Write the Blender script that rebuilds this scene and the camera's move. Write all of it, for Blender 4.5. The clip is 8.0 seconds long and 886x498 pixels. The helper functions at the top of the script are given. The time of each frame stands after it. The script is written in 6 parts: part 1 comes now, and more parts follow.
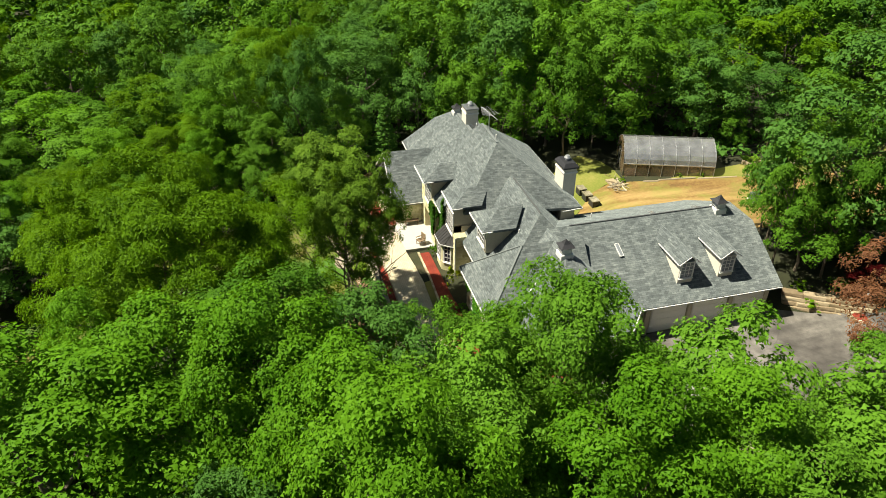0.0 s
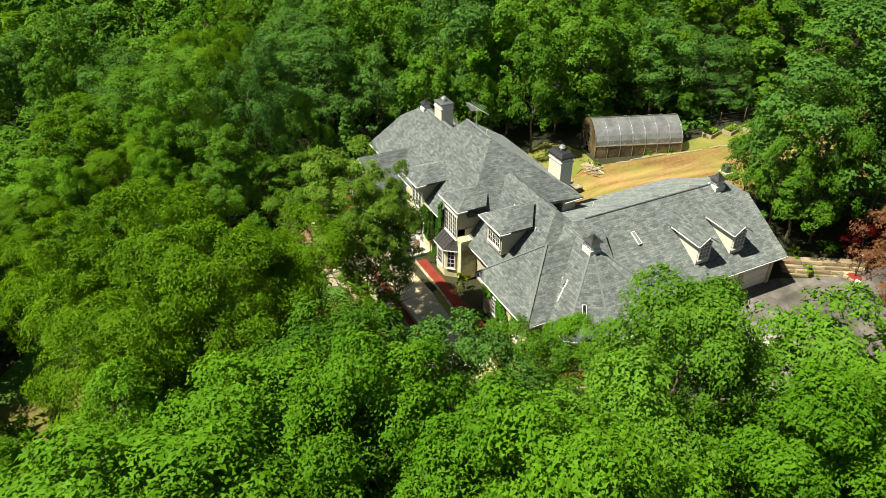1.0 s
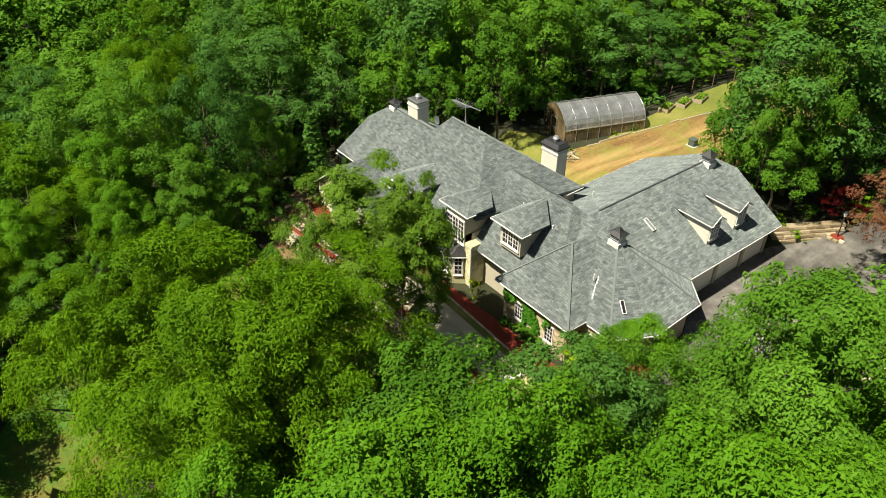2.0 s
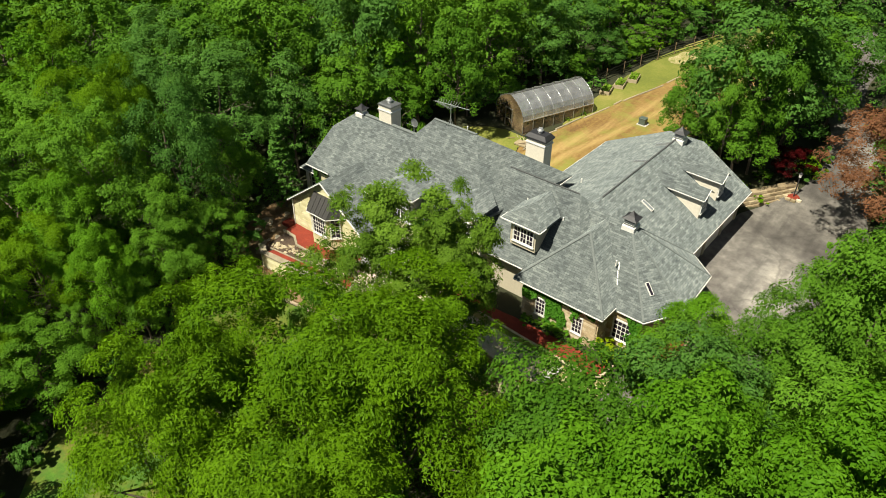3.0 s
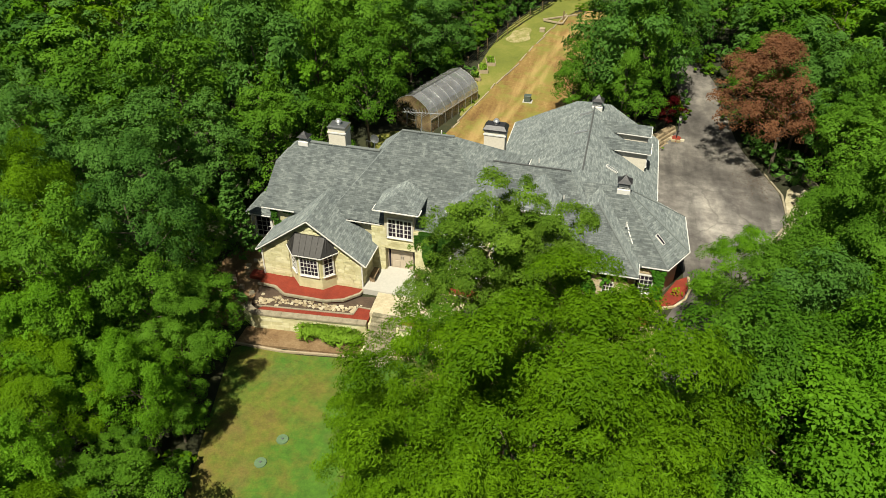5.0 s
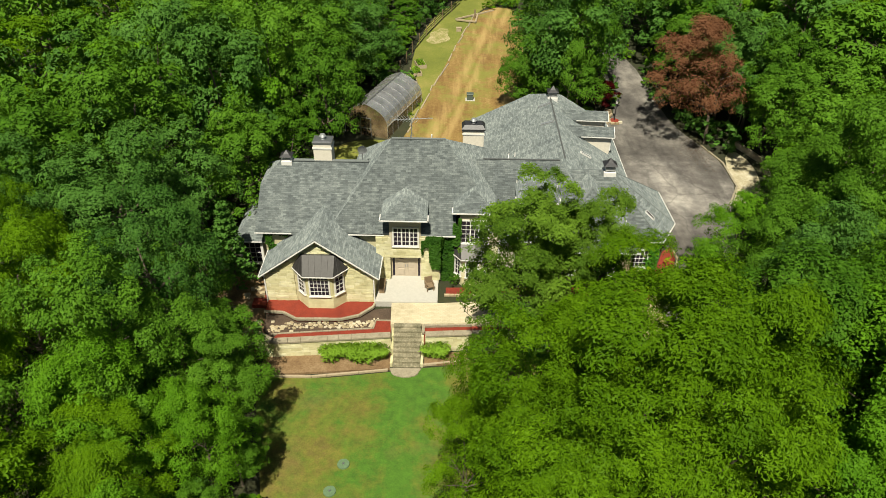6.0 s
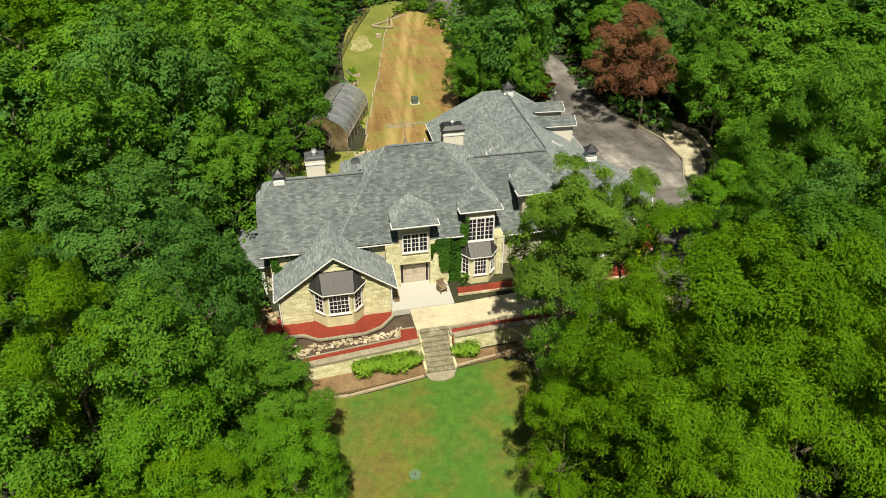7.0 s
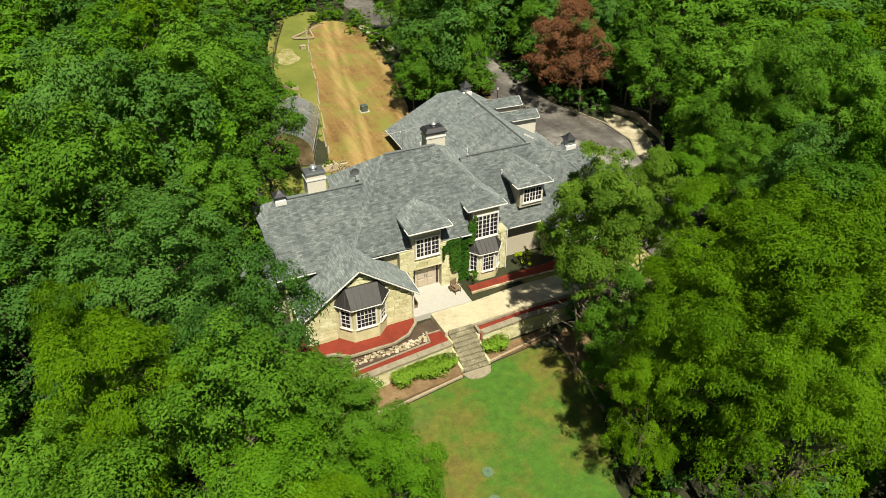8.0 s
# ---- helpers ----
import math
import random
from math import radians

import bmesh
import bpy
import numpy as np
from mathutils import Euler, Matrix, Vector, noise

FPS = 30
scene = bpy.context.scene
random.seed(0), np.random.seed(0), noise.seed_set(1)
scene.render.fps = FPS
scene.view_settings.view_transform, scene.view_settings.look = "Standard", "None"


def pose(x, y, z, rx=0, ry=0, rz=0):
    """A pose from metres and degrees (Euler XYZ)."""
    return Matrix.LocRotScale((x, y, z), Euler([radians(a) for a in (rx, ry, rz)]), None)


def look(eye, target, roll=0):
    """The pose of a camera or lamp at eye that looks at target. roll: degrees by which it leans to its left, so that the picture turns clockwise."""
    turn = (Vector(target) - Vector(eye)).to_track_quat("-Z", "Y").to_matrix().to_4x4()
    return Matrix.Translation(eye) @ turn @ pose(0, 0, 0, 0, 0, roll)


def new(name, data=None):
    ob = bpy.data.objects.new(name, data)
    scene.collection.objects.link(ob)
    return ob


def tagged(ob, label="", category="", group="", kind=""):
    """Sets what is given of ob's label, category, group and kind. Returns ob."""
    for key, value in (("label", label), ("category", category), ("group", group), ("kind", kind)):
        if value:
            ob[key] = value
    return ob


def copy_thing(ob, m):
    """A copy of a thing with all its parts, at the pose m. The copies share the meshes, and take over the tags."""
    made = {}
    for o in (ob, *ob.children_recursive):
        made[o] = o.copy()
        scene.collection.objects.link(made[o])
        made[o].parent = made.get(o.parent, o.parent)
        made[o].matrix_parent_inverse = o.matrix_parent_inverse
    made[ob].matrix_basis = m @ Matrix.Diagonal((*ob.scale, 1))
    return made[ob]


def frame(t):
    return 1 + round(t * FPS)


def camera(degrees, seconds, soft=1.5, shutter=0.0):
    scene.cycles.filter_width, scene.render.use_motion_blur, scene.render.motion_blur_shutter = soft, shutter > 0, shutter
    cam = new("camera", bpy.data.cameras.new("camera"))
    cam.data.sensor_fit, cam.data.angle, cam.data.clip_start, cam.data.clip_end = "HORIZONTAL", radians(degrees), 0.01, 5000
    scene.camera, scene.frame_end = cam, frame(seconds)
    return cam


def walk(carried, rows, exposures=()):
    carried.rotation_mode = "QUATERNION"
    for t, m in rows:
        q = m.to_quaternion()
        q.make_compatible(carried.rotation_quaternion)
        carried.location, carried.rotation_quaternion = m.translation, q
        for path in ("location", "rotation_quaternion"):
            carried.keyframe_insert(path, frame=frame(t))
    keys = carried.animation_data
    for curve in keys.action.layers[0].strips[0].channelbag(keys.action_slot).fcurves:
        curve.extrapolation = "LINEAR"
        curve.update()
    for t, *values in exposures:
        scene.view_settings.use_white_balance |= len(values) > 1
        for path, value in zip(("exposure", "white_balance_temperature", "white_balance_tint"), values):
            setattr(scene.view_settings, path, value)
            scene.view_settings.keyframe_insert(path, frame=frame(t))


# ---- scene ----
cam = camera(63.2, 8.0, 0.9)
METRES, EYE, TILT, LEAN, TURN = 76.0, 32.5, -32.5, -0.4, 75.0
ROWS = [
    (0.0, 0.0, 0.0, 0.0, 0.0, 0.0, -0.0),
    (0.5, -0.0592, 0.0193, 0.0119, -4.71, -0.75, 3.01),
    (1.0, -0.1144, 0.0447, 0.0283, -9.5, -1.87, 6.08),
    (1.5, -0.1654, 0.0728, 0.0477, -14.25, -3.3, 8.95),
    (2.0, -0.213, 0.1059, 0.0696, -19.35, -4.99, 11.95),
    (3.5, -0.3572, 0.2029, 0.1312, -36.89, -10.52, 20.56),
    (4.0, -0.3998, 0.2407, 0.157, -43.32, -13.0, 23.16),
    (5.5, -0.4965, 0.3725, 0.2428, -63.65, -22.0, 29.27),
    (6.0, -0.5211, 0.4219, 0.2757, -71.05, -25.56, 30.63),
    (6.5, -0.5386, 0.4735, 0.3085, -78.47, -29.2, 31.56),
    (7.0, -0.5491, 0.5277, 0.3426, -86.06, -33.01, 32.12),
    (7.5, -0.5525, 0.5799, 0.3756, -93.26, -36.65, 32.25),
    (8.0, -0.5484, 0.6337, 0.4096, -100.63, -40.4, 31.92),
]
walk(cam, [(t, pose(50, -12, EYE, TILT, LEAN, TURN) @ pose(METRES * x, METRES * y, METRES * z, 90 + pitch, roll, yaw)) for t, x, y, z, yaw, pitch, roll in ROWS], exposures=[(0.0, 1.0, 7200, 3), (2.0, 0.88, 7200, 3), (4.0, 0.61, 7200, 3), (6.0, 0.5, 7200, 3), (8.0, 0.54, 7200, 3)])

# ---- world, sun, exposure ----
SUN_FROM = Vector((-0.07, -0.51, 0.86)).normalized()
world = bpy.data.worlds.new("world")
scene.world = world
world.use_nodes = True
wn = world.node_tree.nodes
sky = wn.new("ShaderNodeTexSky")
sky.sky_type, sky.sun_disc = "NISHITA", False
sky.sun_elevation, sky.sun_rotation = math.asin(SUN_FROM.z), math.pi
world.node_tree.links.new(sky.outputs[0], wn["Background"].inputs[0])
wn["Background"].inputs[1].default_value = 0.032
sun = new("sun", bpy.data.lights.new("sun", "SUN"))
sun.data.energy, sun.data.angle, sun.data.color = 5.0, radians(0.5), (1.0, 0.95, 0.86)
sun.matrix_world = look(SUN_FROM * 100, (0, 0, 0))

# ---- materials ----


class Nodes:
    """A short hand for building a node material."""

    def __init__(self, name):
        self.mat = bpy.data.materials.new(name)
        self.mat.use_nodes = True
        self.tree = self.mat.node_tree
        self.bsdf = self.tree.nodes["Principled BSDF"]

    def add(self, kind, **inputs):
        node = self.tree.nodes.new("ShaderNode" + kind)
        for key, value in inputs.items():
            self.put(node.inputs[key.replace("_", " ")], value)
        return node

    def put(self, socket, value):
        if isinstance(value, bpy.types.NodeSocket):
            self.tree.links.new(value, socket)
        else:
            socket.default_value = value

    def noise(self, scale, detail=4.0, rough=0.6, vector=None):
        node = self.add("TexNoise", Scale=scale, Detail=detail, Roughness=rough)
        if vector is not None:
            self.put(node.inputs["Vector"], vector)
        return node.outputs["Fac"]

    def ramp(self, fac, *stops):
        node = self.tree.nodes.new("ShaderNodeValToRGB")
        els = node.color_ramp.elements
        while len(els) < len(stops):
            els.new(0.5)
        for el, (at, col) in zip(els, stops):
            el.position, el.color = at, (*col, 1)
        self.put(node.inputs[0], fac)
        return node.outputs[0]

    def mix(self, fac, a, b, blend="MIX"):
        node = self.tree.nodes.new("ShaderNodeMix")
        node.data_type, node.blend_type = "RGBA", blend
        for i, v in ((0, fac), (6, a), (7, b)):
            if isinstance(v, tuple) and len(v) == 3:
                v = (*v, 1)
            self.put(node.inputs[i], v)
        return node.outputs[2]

    def math(self, op, a, b=0.0):
        node = self.tree.nodes.new("ShaderNodeMath")
        node.operation = op
        self.put(node.inputs[0], a)
        self.put(node.inputs[1], b)
        return node.outputs[0]

    def place(self):
        return self.tree.nodes.new("ShaderNodeNewGeometry").outputs["Position"]

    def bump(self, height, strength=0.4, distance=0.02):
        node = self.add("Bump", Height=height, Strength=strength, Distance=distance)
        self.put(self.bsdf.inputs["Normal"], node.outputs[0])

    def finish(self, color, rough=0.8, metal=0.0):
        if isinstance(color, tuple) and len(color) == 3:
            color = (*color, 1)
        self.put(self.bsdf.inputs["Base Color"], color)
        self.put(self.bsdf.inputs["Roughness"], rough)
        self.put(self.bsdf.inputs["Metallic"], metal)
        return self.mat


def plain(name, color, rough=0.6, metal=0.0, vary=0.25, scale=6.0):
    n = Nodes(name)
    f = n.noise(scale, vector=n.place())
    g = n.noise(scale * 9, vector=n.place())
    f = n.math("MULTIPLY", n.math("ADD", f, g), 0.5)
    dark = tuple(c * (1 - vary) for c in color)
    light = tuple(min(1.0, c * (1 + vary)) for c in color)
    n.bump(g, 0.25, 0.01)
    return n.finish(n.ramp(f, (0.3, dark), (0.7, light)), rough, metal)


def leaf_material(name, dark, light, sheen=0.55):
    n = Nodes(name)
    info = n.tree.nodes.new("ShaderNodeObjectInfo").outputs["Random"]
    isle = n.tree.nodes.new("ShaderNodeNewGeometry").outputs["Random Per Island"]
    patch = n.noise(0.55, 2.0, 0.5, n.place())
    f = n.math("ADD", n.math("MULTIPLY", isle, 0.25), n.math("MULTIPLY", info, 0.45))
    f = n.math("ADD", f, n.math("MULTIPLY", n.math("SUBTRACT", patch, 0.4), 0.7))
    col = n.ramp(f, (0.05, dark), (0.95, light))
    n.finish(col, sheen)
    n.put(n.bsdf.inputs["Specular IOR Level"], 0.06)
    trans = n.add("BsdfTranslucent")
    n.put(trans.inputs["Color"], n.mix(1.0, col, (1.25, 1.1, 0.2), "MULTIPLY"))
    both = n.add("MixShader", Fac=0.3)
    n.tree.links.new(n.bsdf.outputs[0], both.inputs[1])
    n.tree.links.new(trans.outputs[0], both.inputs[2])
    n.tree.links.new(both.outputs[0], n.tree.nodes["Material Output"].inputs["Surface"])
    return n.mat


def shingle_material():
    n = Nodes("slate_grey_shingles")
    uv = n.tree.nodes.new("ShaderNodeTexCoord").outputs["UV"]
    brick = n.add("TexBrick", Vector=uv, Scale=1.0, Mortar_Size=0.008, Brick_Width=0.36, Row_Height=0.14, Bias=-0.05)
    brick.offset_frequency, brick.squash = 2, 1.0
    n.put(brick.inputs["Color1"], (0.116, 0.132, 0.137, 1))
    n.put(brick.inputs["Color2"], (0.212, 0.236, 0.239, 1))
    n.put(brick.inputs["Mortar"], (0.095, 0.109, 0.113, 1))
    brick2 = n.add("TexBrick", Vector=uv, Scale=1.0, Mortar_Size=0.0, Brick_Width=0.62, Row_Height=0.28, Bias=0.2)
    n.put(brick2.inputs["Color1"], (0.86, 0.87, 0.88, 1))
    n.put(brick2.inputs["Color2"], (1.06, 1.06, 1.05, 1))
    col = n.mix(0.35, brick.outputs[0], brick2.outputs[0], "MULTIPLY")
    big = n.noise(0.45, 5.0, 0.6, n.place())
    fine = n.noise(14.0, 3.0, 0.6, n.place())
    run = n.add("Mapping", Vector=uv, Scale=(1.6, 0.3, 1.0))
    run = n.noise(1.0, 4.0, 0.65, run.outputs[0])
    lap = n.add("Mapping", Vector=uv, Scale=(2.4, 4.6, 1.0))
    lap = n.noise(1.0, 4.0, 0.7, lap.outputs[0])
    col = n.mix(1.0, col, n.ramp(big, (0.3, (0.8, 0.82, 0.83)), (0.7, (1.14, 1.14, 1.12))), "MULTIPLY")
    col = n.mix(1.0, col, n.ramp(run, (0.34, (0.84, 0.85, 0.86)), (0.66, (1.12, 1.12, 1.1))), "MULTIPLY")
    col = n.mix(1.0, col, n.ramp(lap, (0.34, (0.78, 0.79, 0.8)), (0.5, (1.0, 1.0, 1.0)), (0.66, (1.22, 1.22, 1.2))), "MULTIPLY")
    col = n.mix(1.0, col, n.ramp(fine, (0.3, (0.85, 0.85, 0.85)), (0.7, (1.12, 1.12, 1.12))), "MULTIPLY")
    n.bump(n.math("ADD", brick.outputs["Fac"], n.math("MULTIPLY", fine, 0.3)), -0.5, 0.02)
    n.put(n.bsdf.inputs["Diffuse Roughness"], 1.0)
    n.put(n.bsdf.inputs["Specular IOR Level"], 0.25)
    return n.finish(col, 0.85)


def stone_material(name, a, b, c):
    n = Nodes(name)
    info = n.tree.nodes.new("ShaderNodeObjectInfo").outputs["Random"]
    f = n.noise(5.0, 5.0, 0.65, n.place())
    g = n.noise(1.1, 3.0, 0.5, n.place())
    k = n.math("ADD", n.math("MULTIPLY", info, 0.55), n.math("MULTIPLY", f, 0.6))
    col = n.ramp(k, (0.2, a), (0.55, b), (0.95, c))
    col = n.mix(1.0, col, n.ramp(g, (0.3, (0.82, 0.8, 0.76)), (0.65, (1.05, 1.05, 1.05))), "MULTIPLY")
    n.bump(f, 0.8, 0.05)
    return n.finish(col, 0.9)


def two_noise(name, stops, big, small, rough=0.95, mixing=0.5, bump=0.6, dist=0.05):
    n = Nodes(name)
    p = n.place()
    f = n.math("ADD", n.math("MULTIPLY", n.noise(big, 4.0, 0.6, p), 1 - mixing), n.math("MULTIPLY", n.noise(small, 4.0, 0.65, p), mixing))
    n.bump(n.noise(small * 3, 4.0, 0.6, p), bump, dist)
    return n.finish(n.ramp(f, *stops), rough)


def field_material():
    n = Nodes("dry_mown_earth")
    p = n.place()
    drift = n.tree.nodes.new("ShaderNodeTexNoise")
    n.put(drift.inputs["Vector"], p)
    n.put(drift.inputs["Scale"], 0.14)
    warped = n.mix(0.18, p, n.mix(1.0, drift.outputs["Color"], (4.0, 2.0, 0.0), "MULTIPLY"), "ADD")
    streak = n.add("Mapping", Vector=warped, Scale=(1.2, 0.11, 1.0), Rotation=(0, 0, radians(4)))
    f = n.noise(1.0, 5.0, 0.68, streak.outputs[0])
    g = n.noise(0.16, 4.0, 0.6, p)
    h = n.noise(3.5, 4.0, 0.7, p)
    k = n.math("ADD", n.math("MULTIPLY", f, 0.4), n.math("ADD", n.math("MULTIPLY", g, 0.32), n.math("MULTIPLY", h, 0.28)))
    col = n.ramp(k, (0.38, (0.12, 0.062, 0.02)), (0.46, (0.185, 0.108, 0.032)), (0.53, (0.245, 0.155, 0.05)), (0.61, (0.34, 0.245, 0.092)))
    weeds = n.noise(0.3, 5.0, 0.7, p)
    col = n.mix(n.ramp(weeds, (0.46, (0, 0, 0)), (0.62, (0.85, 0.85, 0.85))), col, (0.18, 0.19, 0.034))
    xyz = n.add("SeparateXYZ", Vector=warped)
    across = n.math("ADD", n.math("SUBTRACT", xyz.outputs[0], n.math("MULTIPLY", xyz.outputs[1], 0.212)), 5.2)
    for at, wide in ((1.9, 0.45), (3.3, 0.3), (7.6, 0.4), (9.0, 0.25)):
        away = n.math("ABSOLUTE", n.math("SUBTRACT", across, at))
        track = n.math("MULTIPLY", n.ramp(n.math("DIVIDE", away, wide * 2), (0.25, (0.5, 0.5, 0.5)), (0.9, (0, 0, 0))), n.ramp(f, (0.36, (0.25, 0.25, 0.25)), (0.56, (1, 1, 1))))
        col = n.mix(track, col, (0.42, 0.29, 0.115))
    n.bump(h, 0.5, 0.05)
    return n.finish(col, 0.95)


def asphalt_material():
    n = Nodes("worn_asphalt")
    p = n.place()
    a = n.noise(0.22, 5.0, 0.62, p)
    b = n.noise(1.3, 4.0, 0.6, p)
    c = n.noise(30.0, 2.0, 0.6, p)
    k = n.math("ADD", n.math("MULTIPLY", a, 0.6), n.math("ADD", n.math("MULTIPLY", b, 0.28), n.math("MULTIPLY", c, 0.12)))
    col = n.ramp(k, (0.38, (0.056, 0.05, 0.047)), (0.49, (0.098, 0.09, 0.083)), (0.57, (0.155, 0.143, 0.13)), (0.68, (0.235, 0.22, 0.195)))
    streak = n.add("Mapping", Vector=p, Scale=(0.5, 0.06, 1.0), Rotation=(0, 0, radians(24)))
    s = n.noise(1.0, 5.0, 0.7, streak.outputs[0])
    col = n.mix(1.0, col, n.ramp(s, (0.38, (0.72, 0.72, 0.72)), (0.5, (1.0, 1.0, 1.0)), (0.62, (1.18, 1.17, 1.15))), "MULTIPLY")
    worn = n.add("VectorMath", **{"Vector": n.mix(0.6, p, n.mix(1.0, n.add("TexNoise", Vector=p, Scale=0.3, Detail=5.0).outputs["Color"], (7.0, 7.0, 0.0), "MULTIPLY"), "ADD")})
    worn.operation = "DISTANCE"
    worn.inputs[1].default_value = (23.6, 15.6, 1.1)
    col = n.mix(n.ramp(n.math("MULTIPLY", worn.outputs["Value"], 0.1), (0.3, (0.75, 0.75, 0.75)), (0.75, (0.0, 0.0, 0.0))), col, n.mix(1.0, col, (2.2, 2.24, 2.27), "MULTIPLY"))
    wander = n.mix(0.5, p, n.mix(1.0, n.add("TexNoise", Vector=p, Scale=0.6).outputs["Color"], (2.4, 2.4, 0.0), "MULTIPLY"), "ADD")
    crack = n.add("TexVoronoi", Vector=wander, Scale=0.14)
    crack.feature = "DISTANCE_TO_EDGE"
    col = n.mix(n.ramp(crack.outputs["Distance"], (0.003, (0.32, 0.32, 0.32)), (0.011, (0, 0, 0))), col, (0.05, 0.046, 0.042))
    n.bump(c, 0.3, 0.02)
    return n.finish(col, 0.9)


def glass_material(name="dark_window_glass", tone=(0.022, 0.018, 0.028)):
    n = Nodes(name)
    n.put(n.bsdf.inputs["Specular IOR Level"], 0.22)
    return n.finish(tone, 0.1)


def tunnel_material():
    n = Nodes("cloudy_polycarbonate_sheet")
    f = n.noise(1.2, 4.0, 0.6, n.place())
    n.put(n.bsdf.inputs["Alpha"], n.math("ADD", n.math("MULTIPLY", f, 0.25), 0.6))
    return n.finish(n.ramp(f, (0.35, (0.42, 0.43, 0.44)), (0.7, (0.62, 0.63, 0.64))), 0.16, 0.6)


# brownish see-through sheet for the low sides, ends and door
def side_sheet_material():
    n = Nodes("brown_clear_sheet")
    f = n.noise(0.8, 4.0, 0.6, n.place())
    n.put(n.bsdf.inputs["Alpha"], n.math("ADD", n.math("MULTIPLY", f, 0.3), 0.4))
    return n.finish(n.ramp(f, (0.35, (0.17, 0.12, 0.065)), (0.7, (0.38, 0.28, 0.16))), 0.2)


SHINGLE = shingle_material()
CAP = plain("ridge_cap_shingle", (0.14, 0.158, 0.158), 0.9)
RIDGE_DARK = plain("dark_ridge_vent", (0.075, 0.08, 0.082), 0.7)
STONE = stone_material("cream_limestone", (0.475, 0.44, 0.25), (0.59, 0.56, 0.345), (0.68, 0.655, 0.46))
TAN_STONE = stone_material("tan_fieldstone", (0.32, 0.24, 0.14), (0.48, 0.39, 0.255), (0.63, 0.56, 0.43))
LEDGE = stone_material("ledge_stone", (0.17, 0.125, 0.075), (0.29, 0.225, 0.14), (0.41, 0.34, 0.23))
MORTAR = plain("shaded_mortar", (0.47, 0.43, 0.27), 0.95)
ROCK = stone_material("bed_rock", (0.22, 0.17, 0.1), (0.42, 0.35, 0.23), (0.58, 0.54, 0.44))
PALE_STUCCO = plain("pale_chimney_render", (0.62, 0.58, 0.5), 0.9, vary=0.12)
STUCCO = plain("cream_stucco", (0.46, 0.414, 0.322), 0.9, vary=0.12)
WHITE = plain("white_painted_trim", (0.66, 0.655, 0.635), 0.55, vary=0.08)
GARAGE_WHITE = plain("white_garage_door", (0.78, 0.77, 0.73), 0.5, vary=0.06)
METAL_ROOF = plain("dark_standing_seam_metal", (0.052, 0.05, 0.05), 0.5, 0.4)
STEEL = plain("grey_metal", (0.32, 0.33, 0.34), 0.4, 0.8)
LIGHT_METAL = plain("pale_aluminium", (0.55, 0.56, 0.57), 0.35, 0.7)
DARK_METAL = plain("dark_metal_cap", (0.045, 0.045, 0.05), 0.45, 0.4)
GLASS = glass_material()
# sky reflection painted in as a pale grey pane colour
PALE_GLASS = glass_material("sky_pale_window_glass", (0.2, 0.22, 0.24))
SHEET = tunnel_material()
SIDE_SHEET = side_sheet_material()
DOOR = plain("pale_wooden_door", (0.46, 0.39, 0.31), 0.5, vary=0.1)
WOOD = plain("weathered_wood", (0.2, 0.14, 0.085), 0.85)
PALE_WOOD = plain("pale_weathered_wood", (0.36, 0.29, 0.2), 0.85)
BARK = plain("grey_brown_bark", (0.12, 0.095, 0.07), 0.95, vary=0.4, scale=3.0)


def lawn_material():
    """Mown grass in broad drifts of green, straw and bare earth, with a fine blade grain."""
    n = Nodes("patchy_lawn")
    p = n.place()
    drift = n.noise(0.11, 3.0, 0.55, p)
    spots = n.noise(0.6, 6.0, 0.68, p)
    blades = n.noise(9.0, 3.0, 0.7, p)
    f = n.math("ADD", n.math("MULTIPLY", drift, 0.42), n.math("MULTIPLY", spots, 0.58))
    middle = n.math("ABSOLUTE", n.math("ADD", n.add("SeparateXYZ", Vector=p).outputs[0], 0.4))
    f = n.math("ADD", f, n.ramp(n.math("DIVIDE", middle, 8.0), (0.1, (0.11, 0.11, 0.11)), (0.6, (0, 0, 0))))
    col = n.ramp(f, (0.38, (0.128, 0.1, 0.026)), (0.45, (0.13, 0.124, 0.02)), (0.52, (0.098, 0.132, 0.014)), (0.6, (0.055, 0.138, 0.01)))
    earth = n.noise(0.21, 4.0, 0.6, n.add("Mapping", Vector=p, Location=(31.0, 17.0, 0.0)).outputs[0])
    col = n.mix(n.ramp(earth, (0.56, (0, 0, 0)), (0.68, (0.45, 0.45, 0.45))), col, (0.135, 0.095, 0.032))
    tufts = n.noise(2.2, 4.0, 0.65, p)
    col = n.mix(1.0, col, n.ramp(tufts, (0.32, (0.78, 0.8, 0.78)), (0.68, (1.2, 1.18, 1.2))), "MULTIPLY")
    col = n.mix(1.0, col, n.ramp(blades, (0.3, (0.84, 0.84, 0.84)), (0.7, (1.14, 1.14, 1.14))), "MULTIPLY")
    n.bump(blades, 0.5, 0.04)
    return n.finish(col, 0.95)


